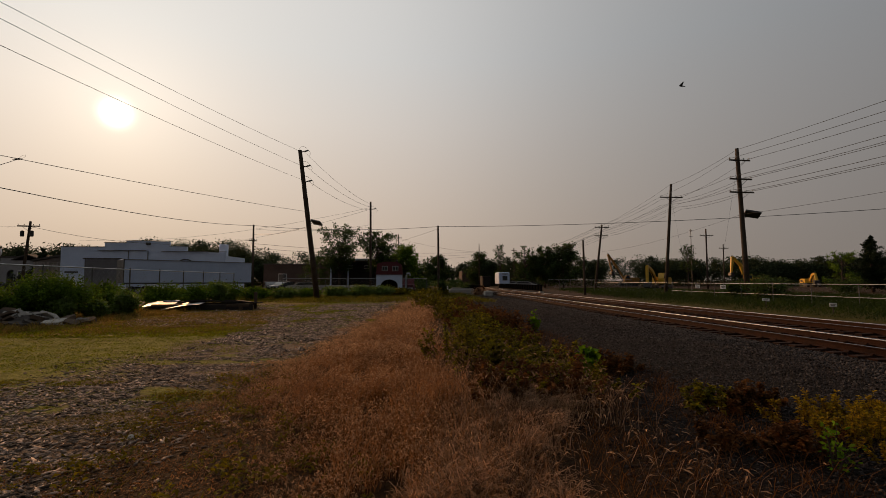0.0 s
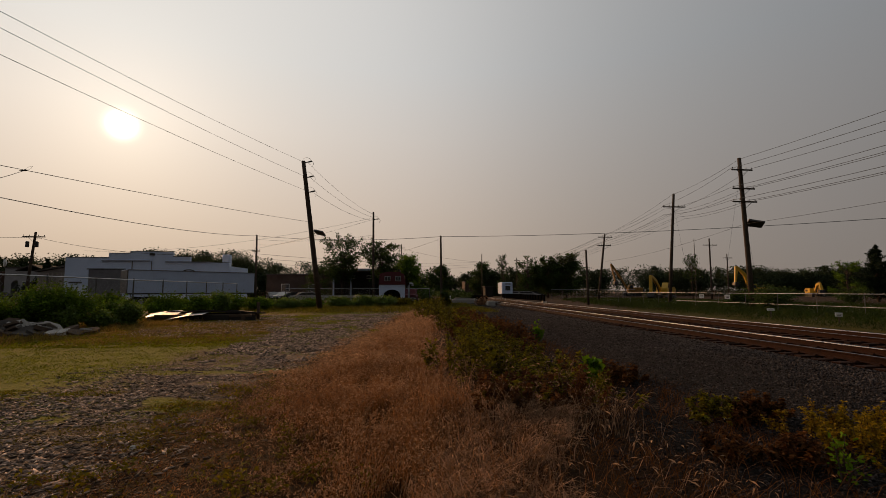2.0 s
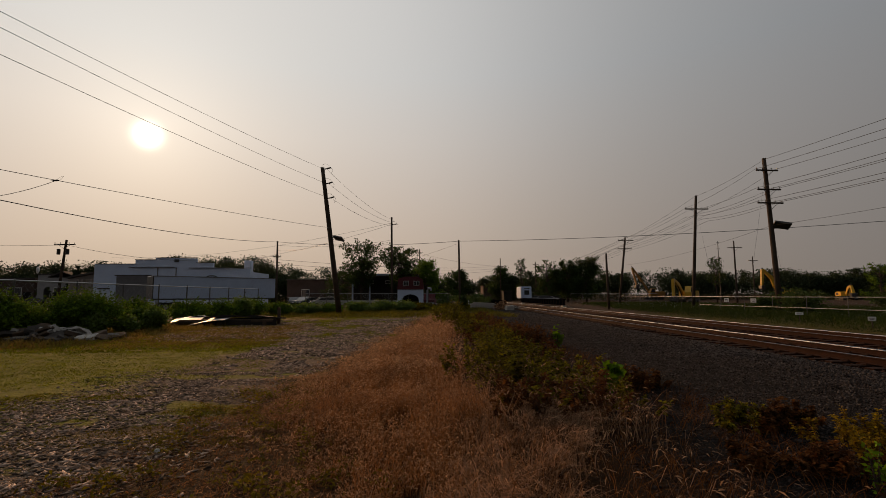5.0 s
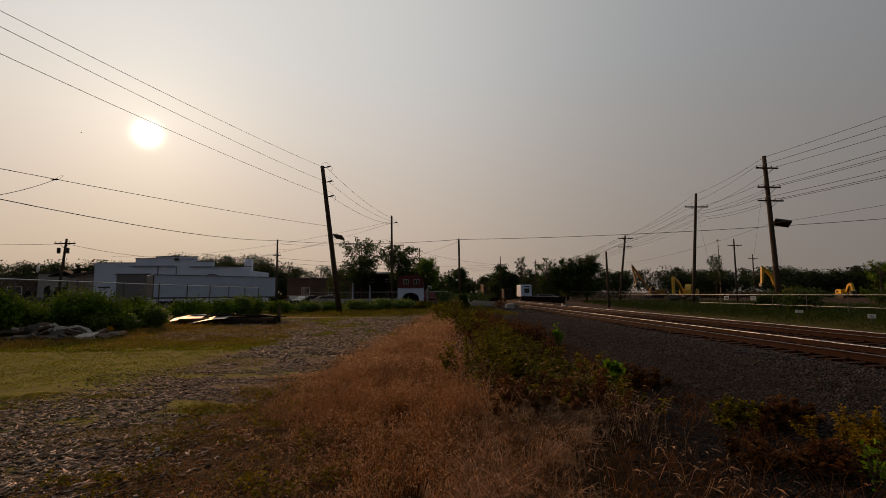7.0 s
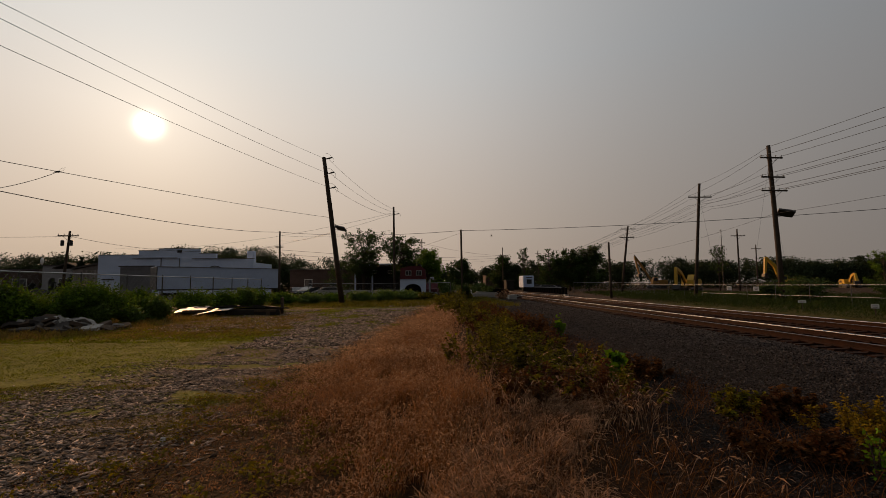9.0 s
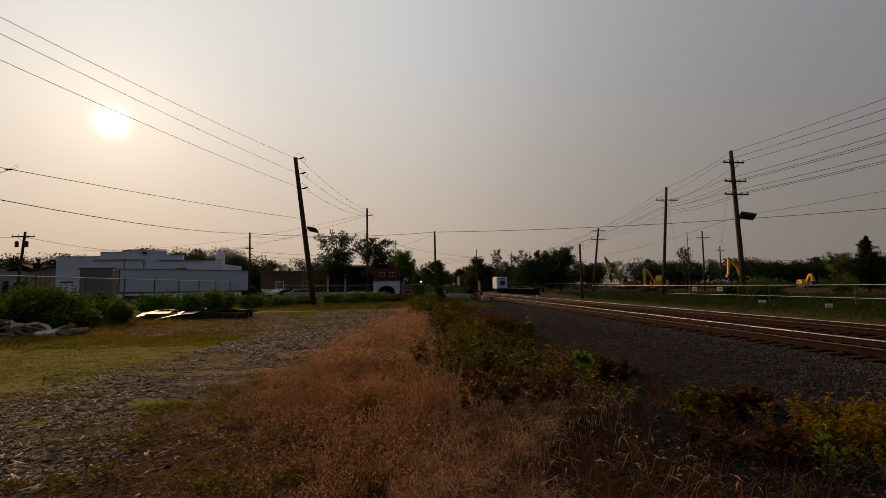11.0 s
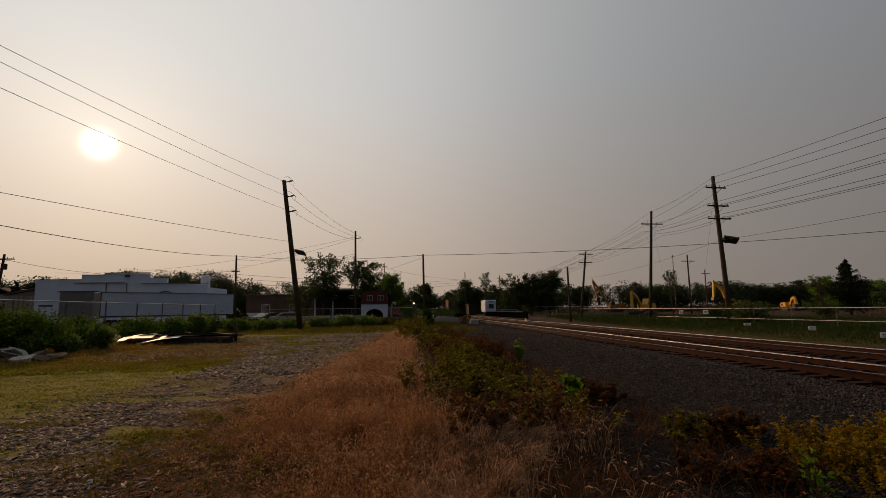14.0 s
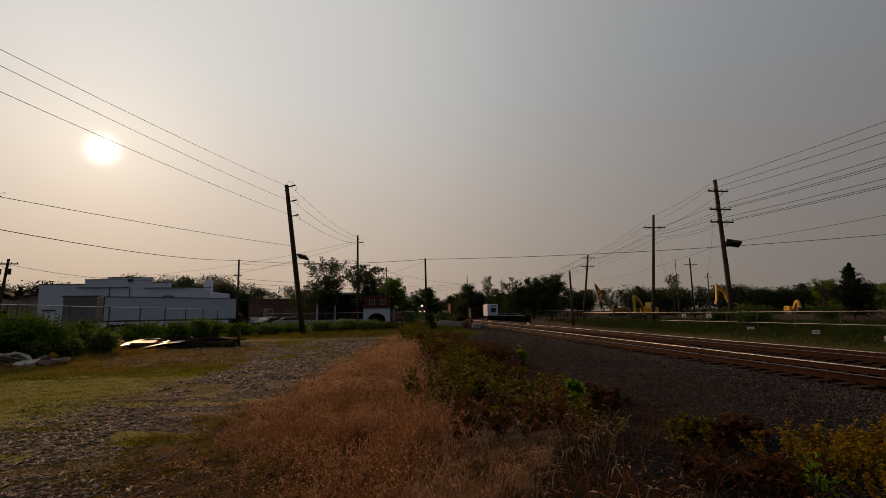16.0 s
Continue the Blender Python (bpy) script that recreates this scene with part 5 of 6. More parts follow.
def grow(name, label, x, y, h, lean, width, mat, g, plume=0.0, plume_size=0.012, category="grass", head="plume", droop=0.0, heading=None):
    z = ground_height(x, y) - 0.02
    v, f, tip = blades(x, y, z, h, lean, width, g, droop=droop, heading=heading)
    if plume:
        k = g.uniform(0, 1, len(x)) < plume
        t = np.repeat(tip[k], 2, 0)
        stem = t - np.repeat(np.stack([x, y, z + h * 0.55], 1)[k], 2, 0)
        length = np.linalg.norm(stem, axis=1)[:, None] + 1e-6
        p = t - stem * g.uniform(0.0, 0.3, len(t))[:, None]
        lv, lf = lance_leaves(p, stem / length + 0.35 * g.normal(size=t.shape), plume_size * g.uniform(2.5, 5.5, len(t)), plume_size * g.uniform(0.25, 0.5, len(t)), g)
        stuff(name + "_heads", lv, lf, head, label.replace("dry grass", "grass heads"), category)
    return stuff(name, v, f, mat, label, category)


def tuft_field(x, y):
    """High where short grass has closed over the gravel."""
    return smooth_noise(x * 0.7, y, 6.5, 12) * 0.55 + smooth_noise(x * 0.6, y, 2.0, 13) * 0.45


def sow():
    g = np.random.default_rng(40)
    # reddish dry grass between the gravel and the weeds
    for n, y0, y1, wd, hh in ((54000, 2.6, 9.0, 0.005, 0.34), (30000, 9.0, 20.0, 0.010, 0.36), (16000, 20.0, 44.0, 0.022, 0.38)):
        x, y = zone(n, -3.4, 2.2, y0, y1, g, 1.15)
        edge = 0.9 * (smooth_noise(x, y, 3.0, 5) - 0.5) + 0.5 * (smooth_noise(x, y, 1.1, 8) - 0.5) + g.normal(size=len(x)) * 0.22
        x, y = keep(x, y, (x > lot_edge(y) + edge) & (x < ridge_edge(y) + edge * 0.6) & (smooth_noise(x, y, 2.2, 6) > 0.28))
        x, y = keep(x, y, ~((x > 0.3) & (y < 5.6) & (g.uniform(0, 1, len(x)) < 0.75)))
        rise_ = np.clip((x - lot_edge(y)) / 1.5, 0.14, 1.0)
        h = hh * rise_ * g.uniform(0.45, 1.25, len(x)) * (0.75 + 0.5 * smooth_noise(x, y, 1.6, 7))
        grow("dry_grass", "reddish-brown dry grass with fine seed heads along the lot", x, y, h, 0.35 + 0.25 * g.uniform(0, 1, len(x)), wd, "straw", g, 0.85, wd * 2.0)
    # short scrubby growth at the foot of the gravel
    x, y = zone(72000, -5.0, 0.6, 2.4, 9.5, g)
    m = smooth_noise(x, y, 1.3, 9)
    x, y = keep(x, y, (x < lot_edge(y) + 0.7) & (x > chip_edge(y) - 0.9 + 1.5 * (1 - m)) & (m > 0.16))
    k = smooth_noise(x, y, 0.8, 10) + g.uniform(-0.15, 0.15, len(x)) > 0.85
    grow("scrub_grass", "low yellow-green scrub at the gravel's edge", x[k], y[k], g.uniform(0.025, 0.10, k.sum()), 0.9, 0.017, "sprout", g)
    grow("scrub_grass", "low brown dead stalks at the gravel's edge", x[~k], y[~k], g.uniform(0.02, 0.085, (~k).sum()), 1.1, 0.008, "straw", g)
    # small leafy sprouts scattered over the dark soil
    cx, cy = zone(430, -4.0, 0.4, 2.7, 8.5, g)
    cx, cy = keep(cx, cy, (cx > chip_edge(cy) - 0.4) & (cx < lot_edge(cy) + 1.0) & (smooth_noise(cx, cy, 0.9, 27) > 0.4))
    per, size = g.integers(14, 46, len(cx)), g.uniform(0.5, 1.3, len(cx))
    who = np.repeat(np.arange(len(cx)), per)
    spot = np.stack([cx[who] + 0.06 * size[who] * g.normal(size=len(who)), cy[who] + 0.06 * size[who] * g.normal(size=len(who)), 0 * cx[who]], 1)
    spot[:, 2] = ground_height(spot[:, 0], spot[:, 1]) + g.uniform(0.0, 0.085, len(who)) * size[who]
    a = g.uniform(0, 6.283, len(who))
    v, f = lance_leaves(spot, np.stack([np.cos(a), np.sin(a), g.uniform(0.1, 1.2, len(who))], 1), 0.052 * size[who] * g.uniform(0.6, 1.3, len(who)), 0.011 * size[who], g)
    stuff("leafy_sprouts", v, f, "sprout", "small yellow-green leafy sprouts on dark soil", "weed")
    # mossy green patches on the lot
    for n, x0, x1, y0, y1, wd in ((120000, -13, -3.0, 6.1, 17.0, 0.015), (120000, -14, -0.6, 14, 42, 0.034), (60000, -8.0, -2.2, 3.6, 8.2, 0.013)):
        x, y = zone(n, x0, x1, y0, y1, g, 1.1)
        m = tuft_field(x, y)
        bias = np.interp(-x, [3.5, 4.8, 6, 8, 13], [-0.15, 0.0, 0.22, 0.35, 0.35]) * np.clip((20 - y) / 5, 0.25, 1) * np.clip((y - 5.9) / 1.5, 0, 1)
        x, y = keep(x, y, (m + bias > (0.57 if y0 == 6.1 else 0.56)) & (smooth_noise(x * 0.6, y, 1.1, 29) + 0.15 * g.normal(size=len(x)) > 0.34))
        grow("short_grass", "short yellow-green grass patches over the gravel", x, y, g.uniform(0.02, 0.07, len(x)) * (1.0 if y1 < 20 else 1.5), 0.9, wd, "sprout" if y0 < 4 else "green", g)
    # short sear grass beyond the green patch
    x, y = zone(60000, -15, -4.5, 13.5, 27, g)
    m = smooth_noise(x, y, 3.0, 14) + 0.12 * g.normal(size=len(x))
    x, y = keep(x, y, (x < -5.2 - 0.12 * (y - 13) + 2.0 * (m - 0.5)) & (m > 0.3) & (y > 15.0 + 4.0 * (m - 0.5)))
    grow("sear_grass", "short sear brown grass along the lot's edge", x, y, g.uniform(0.04, 0.13, len(x)), 0.8, 0.022, "sear", g)
    # pale bent stalks in clumps in the foreground
    cx, cy = zone(430, 0.0, 2.1, 2.6, 6.7, g)
    cx, cy = keep(cx, cy, (cx > 0.25 + 0.36 * (cy - 4.4)) & (cx < np.interp(cy, [2.6, 4.2, 5.0, 6.7], [0.9, 1.25, 1.7, 1.95])))
    per, size, turn = g.integers(34, 76, len(cx)), g.uniform(0.65, 1.15, len(cx)), g.uniform(0, 6.283, len(cx))
    who = np.repeat(np.arange(len(cx)), per)
    x, y = cx[who] + 0.075 * g.normal(size=len(who)), cy[who] + 0.075 * g.normal(size=len(who))
    grow("pale_grass", "pale bent dry grass stalks with drooping heads", x, y, size[who] * g.uniform(0.18, 0.48, len(x)), 0.25 + 0.65 * g.uniform(0, 1, len(x)), g.uniform(0.006, 0.014, len(x)), "pale", g, 0.06, 0.014, droop=0.45, heading=turn[who])
    # sparse stalks over the cinder slope
    x, y = zone(9000, 1.3, 4.2, 2.6, 14, g)
    x, y = keep(x, y, smooth_noise(x, y, 1.1, 17) > 0.5)
    grow("dead_stalks", "dark dead stalks over the cinder slope", x, y, g.uniform(0.1, 0.4, len(x)), 0.8, 0.006, "russet", g, 0.1, 0.009, head="russet")
    # a few tall oat stalks with pale drooping heads over the cinder
    x, y = zone(190, 1.4, 2.9, 3.0, 6.9, g)
    grow("oat_stalks", "thin tall oat stalks with pale drooping heads", x, y, g.uniform(0.3, 0.55, len(x)), 0.85, 0.0045, "pale", g, 1.0, 0.017, head="plume", droop=0.25)
    x, y = zone(420, 0.5, 2.6, 5.2, 10.5, g)
    x, y = keep(x, y, smooth_noise(x, y, 1.4, 43) > 0.4)
    grow("oat_stalks", "thin tall oat stalks with pale drooping heads", x, y, g.uniform(0.45, 0.8, len(x)), 0.55, 0.0045, "pale", g, 1.0, 0.017, head="plume", droop=0.2)
    # growth round and behind the standpoint
    x, y = zone(18000, -1.6, 2.6, -5.0, 2.7, g)
    edge = 1.1 * (smooth_noise(x, y, 2.2, 51) - 0.5) + 0.3 * g.normal(size=len(x))
    x, y = keep(x, y, (x > -0.9 + edge) & (x < 1.9 + edge) & (y > -4.0 + edge))
    grow("dry_grass", "reddish-brown dry grass with fine seed heads along the lot", x, y, g.uniform(0.1, 0.34, len(x)), 0.5, 0.007, "straw", g, 0.4, 0.01)
    x, y = zone(12000, -3.2, 4.0, -4.0, 2.6, g)
    grow("scrub_grass", "low brown dead stalks round the path", x, y, g.uniform(0.03, 0.12, len(x)), 0.9, 0.012, "straw", g)
    # stray dry stalks among the weeds, and low growth over the dirt
    x, y = zone(5200, 0.2, 2.8, 5, 26, g, 1.3)
    x, y = keep(x, y, smooth_noise(x, y, 1.2, 23) > 0.62)
    grow("stray_stalks", "tall tan stalks standing among the weeds", x, y, g.uniform(0.25, 0.62, len(x)), 0.5, 0.007, "pale", g, 0.5, 0.014)
    # grass beside the ridge, far along
    x, y = zone(16000, -9, 6.5, 34, 58, g)
    grow("rough_grass", "rough yellow-green grass at the end of the lot", x, y, g.uniform(0.12, 0.45, len(x)), 0.7, 0.03, "rough", g)
    x, y = zone(16000, -16.5, -3, 26, 47, g)
    d = x - np.interp(y, [26, 34, 47], [-15.0, -10.5, -4.0])
    x, y = keep(x, y, d < 0)
    grow("rough_grass", "rough brown-green grass along the lot's far edge", x, y, g.uniform(0.08, 0.36, len(x)), 0.7, 0.026, "rough", g)
    x, y = zone(9000, -19, -8.5, 15, 28, g)
    x, y = keep(x, y, x < np.interp(y, [15, 20, 28], [-12.0, -11.5, -10.5]))
    grow("rough_grass", "brown dry grass round the rubble", x, y, g.uniform(0.1, 0.32, len(x)), 0.6, 0.025, "sear", g)
    # green bank beyond the tracks
    x, y = zone(100000, 18.0, 44, 14, 85, g, 1.3)
    x, y = keep(x, y, (x > 18.0 + 0.8 * smooth_noise(x, y, 5, 19) + 0.22 * np.maximum(y - 36 - 12 * (smooth_noise(x, y, 4, 21) - 0.5), 0) + 1.2 * g.normal(size=len(x)) * (y > 34)))
    h = g.uniform(0.2, 0.6, len(x)) * np.clip((x - 17.5) / 4, 0.25, 1.25) * (0.6 + 0.8 * smooth_noise(x, y, 6, 20))
    grow("bank_grass", "deep green grass on the bank beyond the tracks", x, y, h * g.uniform(0.5, 1.1, len(x)), 0.95, np.interp(y, [14, 40, 85], [0.02, 0.03, 0.05]), "bank", g)


M["bank"] = material("bank_grass", (0.009, 0.020, 0.002), (0.038, 0.060, 0.006), 0.25, 0.75, fine=2, island=0.35, thin=0.3, bump=0)
sow()


def pebbles(n, x, y, z, size, flat, g, mat, name, label, category, slim=(0.4, 0.9), tilt=0.35):
    """Small crushed stones: skewed eight-sided splinters lying at random."""
    c = np.array([[1, 0, 0.1], [0.1, 1, 0], [-1, 0.1, 0], [0, -1, -0.1], [0.1, 0, 1], [0, 0.1, -1]], float)
    p = (c[None] + g.uniform(-0.32, 0.32, (n, 6, 3))) * 1.15 * np.stack([size, size * g.uniform(*slim, n), size * flat], 1)[:, None, :]
    a, t = g.uniform(0, 6.283, n), g.normal(size=n) * tilt
    ca, sa, ct, st = np.cos(a)[:, None], np.sin(a)[:, None], np.cos(t)[:, None], np.sin(t)[:, None]
    px, pz = p[:, :, 0] * ct - p[:, :, 2] * st, p[:, :, 0] * st + p[:, :, 2] * ct
    q = np.stack([px * ca - p[:, :, 1] * sa + x[:, None], px * sa + p[:, :, 1] * ca + y[:, None], pz + z[:, None]], -1)
    faces = np.array([[0, 1, 4], [1, 2, 4], [2, 3, 4], [3, 0, 4], [1, 0, 5], [2, 1, 5], [3, 2, 5], [0, 3, 5]])
    f = (np.arange(n)[:, None, None] * 6 + faces[None]).reshape(-1, 3)
    return stuff(name, q.reshape(-1, 3), f, mat, label, category)


def bed_height(x, y):
    bed_z = np.interp(x, [6.6, 7.5, 8.6, 9.2, 9.5, 9.7], [-0.09, 0.03, 0.015, -0.02, -0.07, -0.075])
    return np.where(x > 6.6, np.maximum(bed_z, ground_height(x, y)), ground_height(x, y))


def scatter_stones():
    g = np.random.default_rng(60)
    for n, x0, x1, y0, y1, s0, s1 in ((52000, 2.3, 9.6, 2.4, 12, 0.008, 0.027), (34000, 3.2, 9.6, 12, 26, 0.014, 0.034), (12000, 4.2, 9.6, 26, 60, 0.035, 0.06)):
        x, y = zone(n, x0, x1, y0, y1, g, 1.3)
        x, y = keep(x, y, (x > 3.5 + 0.03 * y + 1.1 * (smooth_noise(x, y, 2.4, 31) - 0.5)) | (g.uniform(0, 1, len(x)) < 0.12))
        size = (s0 + (s1 - s0) * g.uniform(0, 1, len(x)) ** 2) * np.interp(x, [3, 7, 8, 9.5], [0.8, 1.0, 1.4, 1.7])
        pebbles(len(x), x, y, bed_height(x, y) + 0.004, size, g.uniform(0.4, 0.85, len(x)), g, "stone", "ballast_stones", "loose grey crushed stones of the ballast", "stones")
    x, y = zone(7000, 3.4, 9.6, -4, 2.6, g)
    pebbles(len(x), x, y, bed_height(x, y) + 0.004, g.uniform(0.014, 0.034, len(x)), g.uniform(0.4, 0.85, len(x)), g, "stone", "ballast_stones", "loose grey crushed stones of the ballast", "stones")
    # stones between the ties
    for cx in TRACKS:
        x, y = zone(9000, cx - 1.5, cx + 1.5, 4, 45, g, 1.3)
        pebbles(len(x), x, y, 0 * x - 0.06, g.uniform(0.02, 0.045, len(x)), g.uniform(0.4, 0.8, len(x)), g, "ruststone", "ballast_stones", "rust-stained stones between the ties", "stones")
    x, y = zone(96000, -9.5, -0.6, 2.6, 11, g, 1.2)
    x, y = keep(x, y, (x < chip_edge(y) + 0.5 * g.normal(size=len(x))) & (smooth_noise(x, y, 2.6, 33) > 0.1) & ((tuft_field(x, y) < 0.58) | (y < 5.6)) & ((x > -5.0 + 0.8 * g.normal(size=len(x))) | (y < 7.6)))
    pebbles(len(x), x, y, ground_height(x, y) + 0.006, 0.010 + 0.05 * g.uniform(0, 1, len(x)) ** 2.6, g.uniform(0.1, 0.26, len(x)), g, "chips", "wood_chips", "pale grey wood chips and splinters on the lot", "chips", (0.14, 0.40), 0.2)
    x, y = zone(48000, -11, 0.2, 11, 32, g, 1.3)
    x, y = keep(x, y, (x < chip_edge(y)) & (smooth_noise(x, y, 3.6, 33) > 0.18) & (tuft_field(x, y) < 0.57) & ((x > -5.2) | (y > 17)))
    pebbles(len(x), x, y, ground_height(x, y) + 0.006, 0.018 + 0.055 * g.uniform(0, 1, len(x)) ** 1.5, g.uniform(0.2, 0.5, len(x)), g, "chips", "wood_chips", "pale grey wood chips and splinters on the lot", "chips", (0.25, 0.6))
    # chips and cinders on the dark slope
    x, y = zone(9000, 1.7, 4.6, 2.6, 8.5, g)
    x, y = keep(x, y, smooth_noise(x, y, 1.3, 35) > 0.35)
    pebbles(len(x), x, y, ground_height(x, y) + 0.004, g.uniform(0.008, 0.03, len(x)), g.uniform(0.2, 0.5, len(x)), g, "slopechips", "loose_chips", "dark brown chips and cinders on the slope", "chips", (0.25, 0.6))


M["slopechips"] = material("dark_chip", (0.008, 0.006, 0.005), (0.055, 0.041, 0.034), 4, 0.9, fine=30, island=0.85)
M["ruststone"] = material("rusty_stone", (0.02, 0.010, 0.007), (0.085, 0.04, 0.024), 3, 0.9, fine=30, island=0.5)
scatter_stones()

# weeds on the ridge: (x, y, width, depth, height, material)
r_ = random.Random(5)
WEEDS = []
for k in range(62):
    y = 5.6 + 22 * (k / 62) ** 1.25
    side = r_.random()
    x = 0.9 + (1.3 if y < 8 else 1.7) * side + 0.02 * y + r_.uniform(-0.15, 0.15)
    mat_ = "weed" if r_.random() < (0.88 - 0.5 * side - (0.35 * side if y > 10 else 0.0)) else "russet"
    WEEDS.append((x, y, r_.uniform(0.75, 1.25), r_.uniform(0.7, 1.1), r_.uniform(0.42, 0.88) * (1.0 - 0.35 * side * (y < 9)), mat_))
for k in range(20):
    WEEDS.append((2.1 + r_.uniform(0, 1.6), 13 + r_.uniform(0, 13), r_.uniform(0.8, 1.3), 1.0, r_.uniform(0.5, 0.95), "russet"))
for k in range(9):
    WEEDS.append((1.2 + r_.uniform(-0.5, 0.8), 21 + k * 1.5, r_.uniform(1.0, 1.5), 1.2, r_.uniform(0.75, 1.15), "weed"))
WEEDS += [(3.85, 5.85, 0.65, 0.6, 0.36, "weed"), (4.15, 5.65, 0.4, 0.4, 0.3, "russet"), (4.45, 5.75, 0.5, 0.4, 0.34, "russet"), (3.7, 8.3, 0.5, 0.4, 0.36, "russet"), (4.0, 8.35, 0.5, 0.5, 0.3, "russet"),
          (3.75, 4.35, 0.5, 0.5, 0.30, "russet"), (4.3, 4.45, 0.7, 0.6, 0.38, "golden"), (4.8, 4.55, 0.75, 0.6, 0.38, "golden"), (5.4, 4.8, 0.75, 0.6, 0.38, "golden"), (4.6, 4.2, 0.6, 0.5, 0.34, "golden"), (5.1, 4.35, 0.6, 0.5, 0.34, "golden"), (4.7, 3.9, 0.6, 0.5, 0.32, "golden"), (4.3, 3.75, 0.6, 0.5, 0.30, "golden"),
          (4.4, 4.95, 0.7, 0.5, 0.38, "golden"), (5.0, 5.0, 0.7, 0.5, 0.36, "golden"), (5.9, 5.0, 0.8, 0.6, 0.40, "golden"), (5.6, 4.4, 0.8, 0.6, 0.36, "golden"), (3.6, 8.6, 0.6, 0.5, 0.4, "russet"), (3.0, 8.9, 0.5, 0.5, 0.35, "russet"), (3.2, 4.6, 0.5, 0.4, 0.26, "russet"),
          (2.4, 7.4, 0.6, 0.5, 0.3, "russet"), (2.0, 6.2, 0.7, 0.5, 0.3, "russet"), (2.5, 9.5, 0.7, 0.6, 0.4, "weed")]
LABELS = {"weed": "yellow-green weed clump on the ridge beside the tracks", "russet": "russet dying weed clump on the ridge beside the tracks", "golden": "golden-green weed clump at the foot of the ballast"}
for k, (x, y, wd, dp, h, mt) in enumerate(WEEDS):
    n_ = int(np.interp(y, [3, 8, 20, 35], [1700, 1350, 900, 700]))
    b_ = weed(LABELS[mt], (x, y, float(ground_height(x, y)) - 0.02), wd, dp, h, n_, float(np.interp(y, [3, 8, 20, 35], [0.032, 0.042, 0.06, 0.08])) * (0.7 if mt == "golden" else 1.0), mt, 100 + k, 16)
bush("bright green broad-leaved plant on the stones", (3.2, 8.2, -0.08), 0.46, 0.42, 0.46, 230, 0.072, "fresh", 301, 10, "green_plant")
bush("small bright green sapling on the ballast", (4.05, 14.8, -0.05), 0.32, 0.32, 0.66, 160, 0.055, "fresh", 302, 6, "green_plant")
bush("green weed at the foot of the ballast", (3.75, 3.95, -0.05), 0.35, 0.35, 0.36, 130, 0.024, "fresh", 303, 6, "green_plant")

# bushes along the left fence
for k, (x, y, wd, dp, h, mt) in enumerate([(-14.9, 20.8, 2.9, 2.2, 1.7, "leafmid"), (-16.6, 18.7, 2.0, 1.8, 1.65, "leafmid"), (-18.6, 21.5, 2.6, 2.2, 1.3, "leafmid"), (-15.9, 19.7, 1.5, 1.2, 1.0, "leafmid"), (-13.5, 21.4, 1.1, 1.0, 0.75, "leaf"), (-14.0, 20.2, 1.0, 0.8, 0.8, "leaf"), (-14.3, 23.8, 1.6, 1.4, 1.1, "leafmid"), (-16.9, 22.6, 2.4, 1.8, 1.2, "leafmid"), (-13.15, 23.0, 1.0, 0.8, 1.1, "leaf"), (-15.4, 25.5, 2.2, 1.8, 1.2, "leafmid"), (-14.9, 29.5, 2.6, 2.0, 1.2, "leafmid"),
                                            (-14.6, 33.0, 2.8, 2.0, 1.2, "leafmid"), (-13.6, 34.5, 1.8, 1.6, 1.2, "leaf"), (-14.3, 38.0, 2.8, 2.2, 1.25, "leafmid"), (-12.8, 40.5, 2.6, 2.0, 1.2, "leafmid"), (-10.8, 42.0, 2.6, 2.0, 1.1, "leaf"), (-9.0, 43.5, 2.4, 2.0, 1.0, "leafmid"), (-6.8, 45.0, 2.6, 2.0, 1.1, "leaf"), (-4.6, 46.5, 2.8, 2.0, 1.2, "leaf"), (-2.6, 47.5, 2.6, 2.0, 1.1, "leaf"), (-0.6, 49.0, 2.6, 2.0, 0.9, "weed"), (2.0, 50.5, 2.2, 1.8, 0.8, "weed"), (3.8, 51.4, 1.5, 1.2, 0.8, "weed")]):
    bush("dense green bush along the fence" if mt != "weed" else "yellow-green bush at the end of the lot", (x, y, -0.05), wd, dp, h * (1.08 if 8 < k < 14 else 0.9 if k > 8 else 1.0), 26000 if k < 3 else 6500, 0.052 if y < 24 else 0.075, mt, 400 + k, 30 if k < 3 else 18)
bush("dark green bush beside the bare pole", (3.75, 51.2, -0.05), 0.9, 0.9, 1.75, 1900, 0.08, "leafdark", 449, 14)
bush("dry tan shrub beside the bridge", (7.7, 50.5, -0.1), 1.6, 1.4, 1.0, 700, 0.09, "pale", 450, 10)
for k, (x, y, wd, h) in enumerate([(27.2, 33.5, 3.0, 1.7), (28.6, 35.5, 3.4, 1.9), (27.4, 37.5, 2.2, 1.3), (30.0, 22.5, 2.6, 1.1), (33.5, 44, 4, 1.3), (38, 50, 5, 1.7), (46, 56, 6, 2.0), (52, 52, 5, 1.8)]):
    bush("dark green bush on the bank beyond the tracks", (x, y, -0.05), wd, wd * 0.7, h, 2600, 0.085, "leafdark", 470 + k, 14)


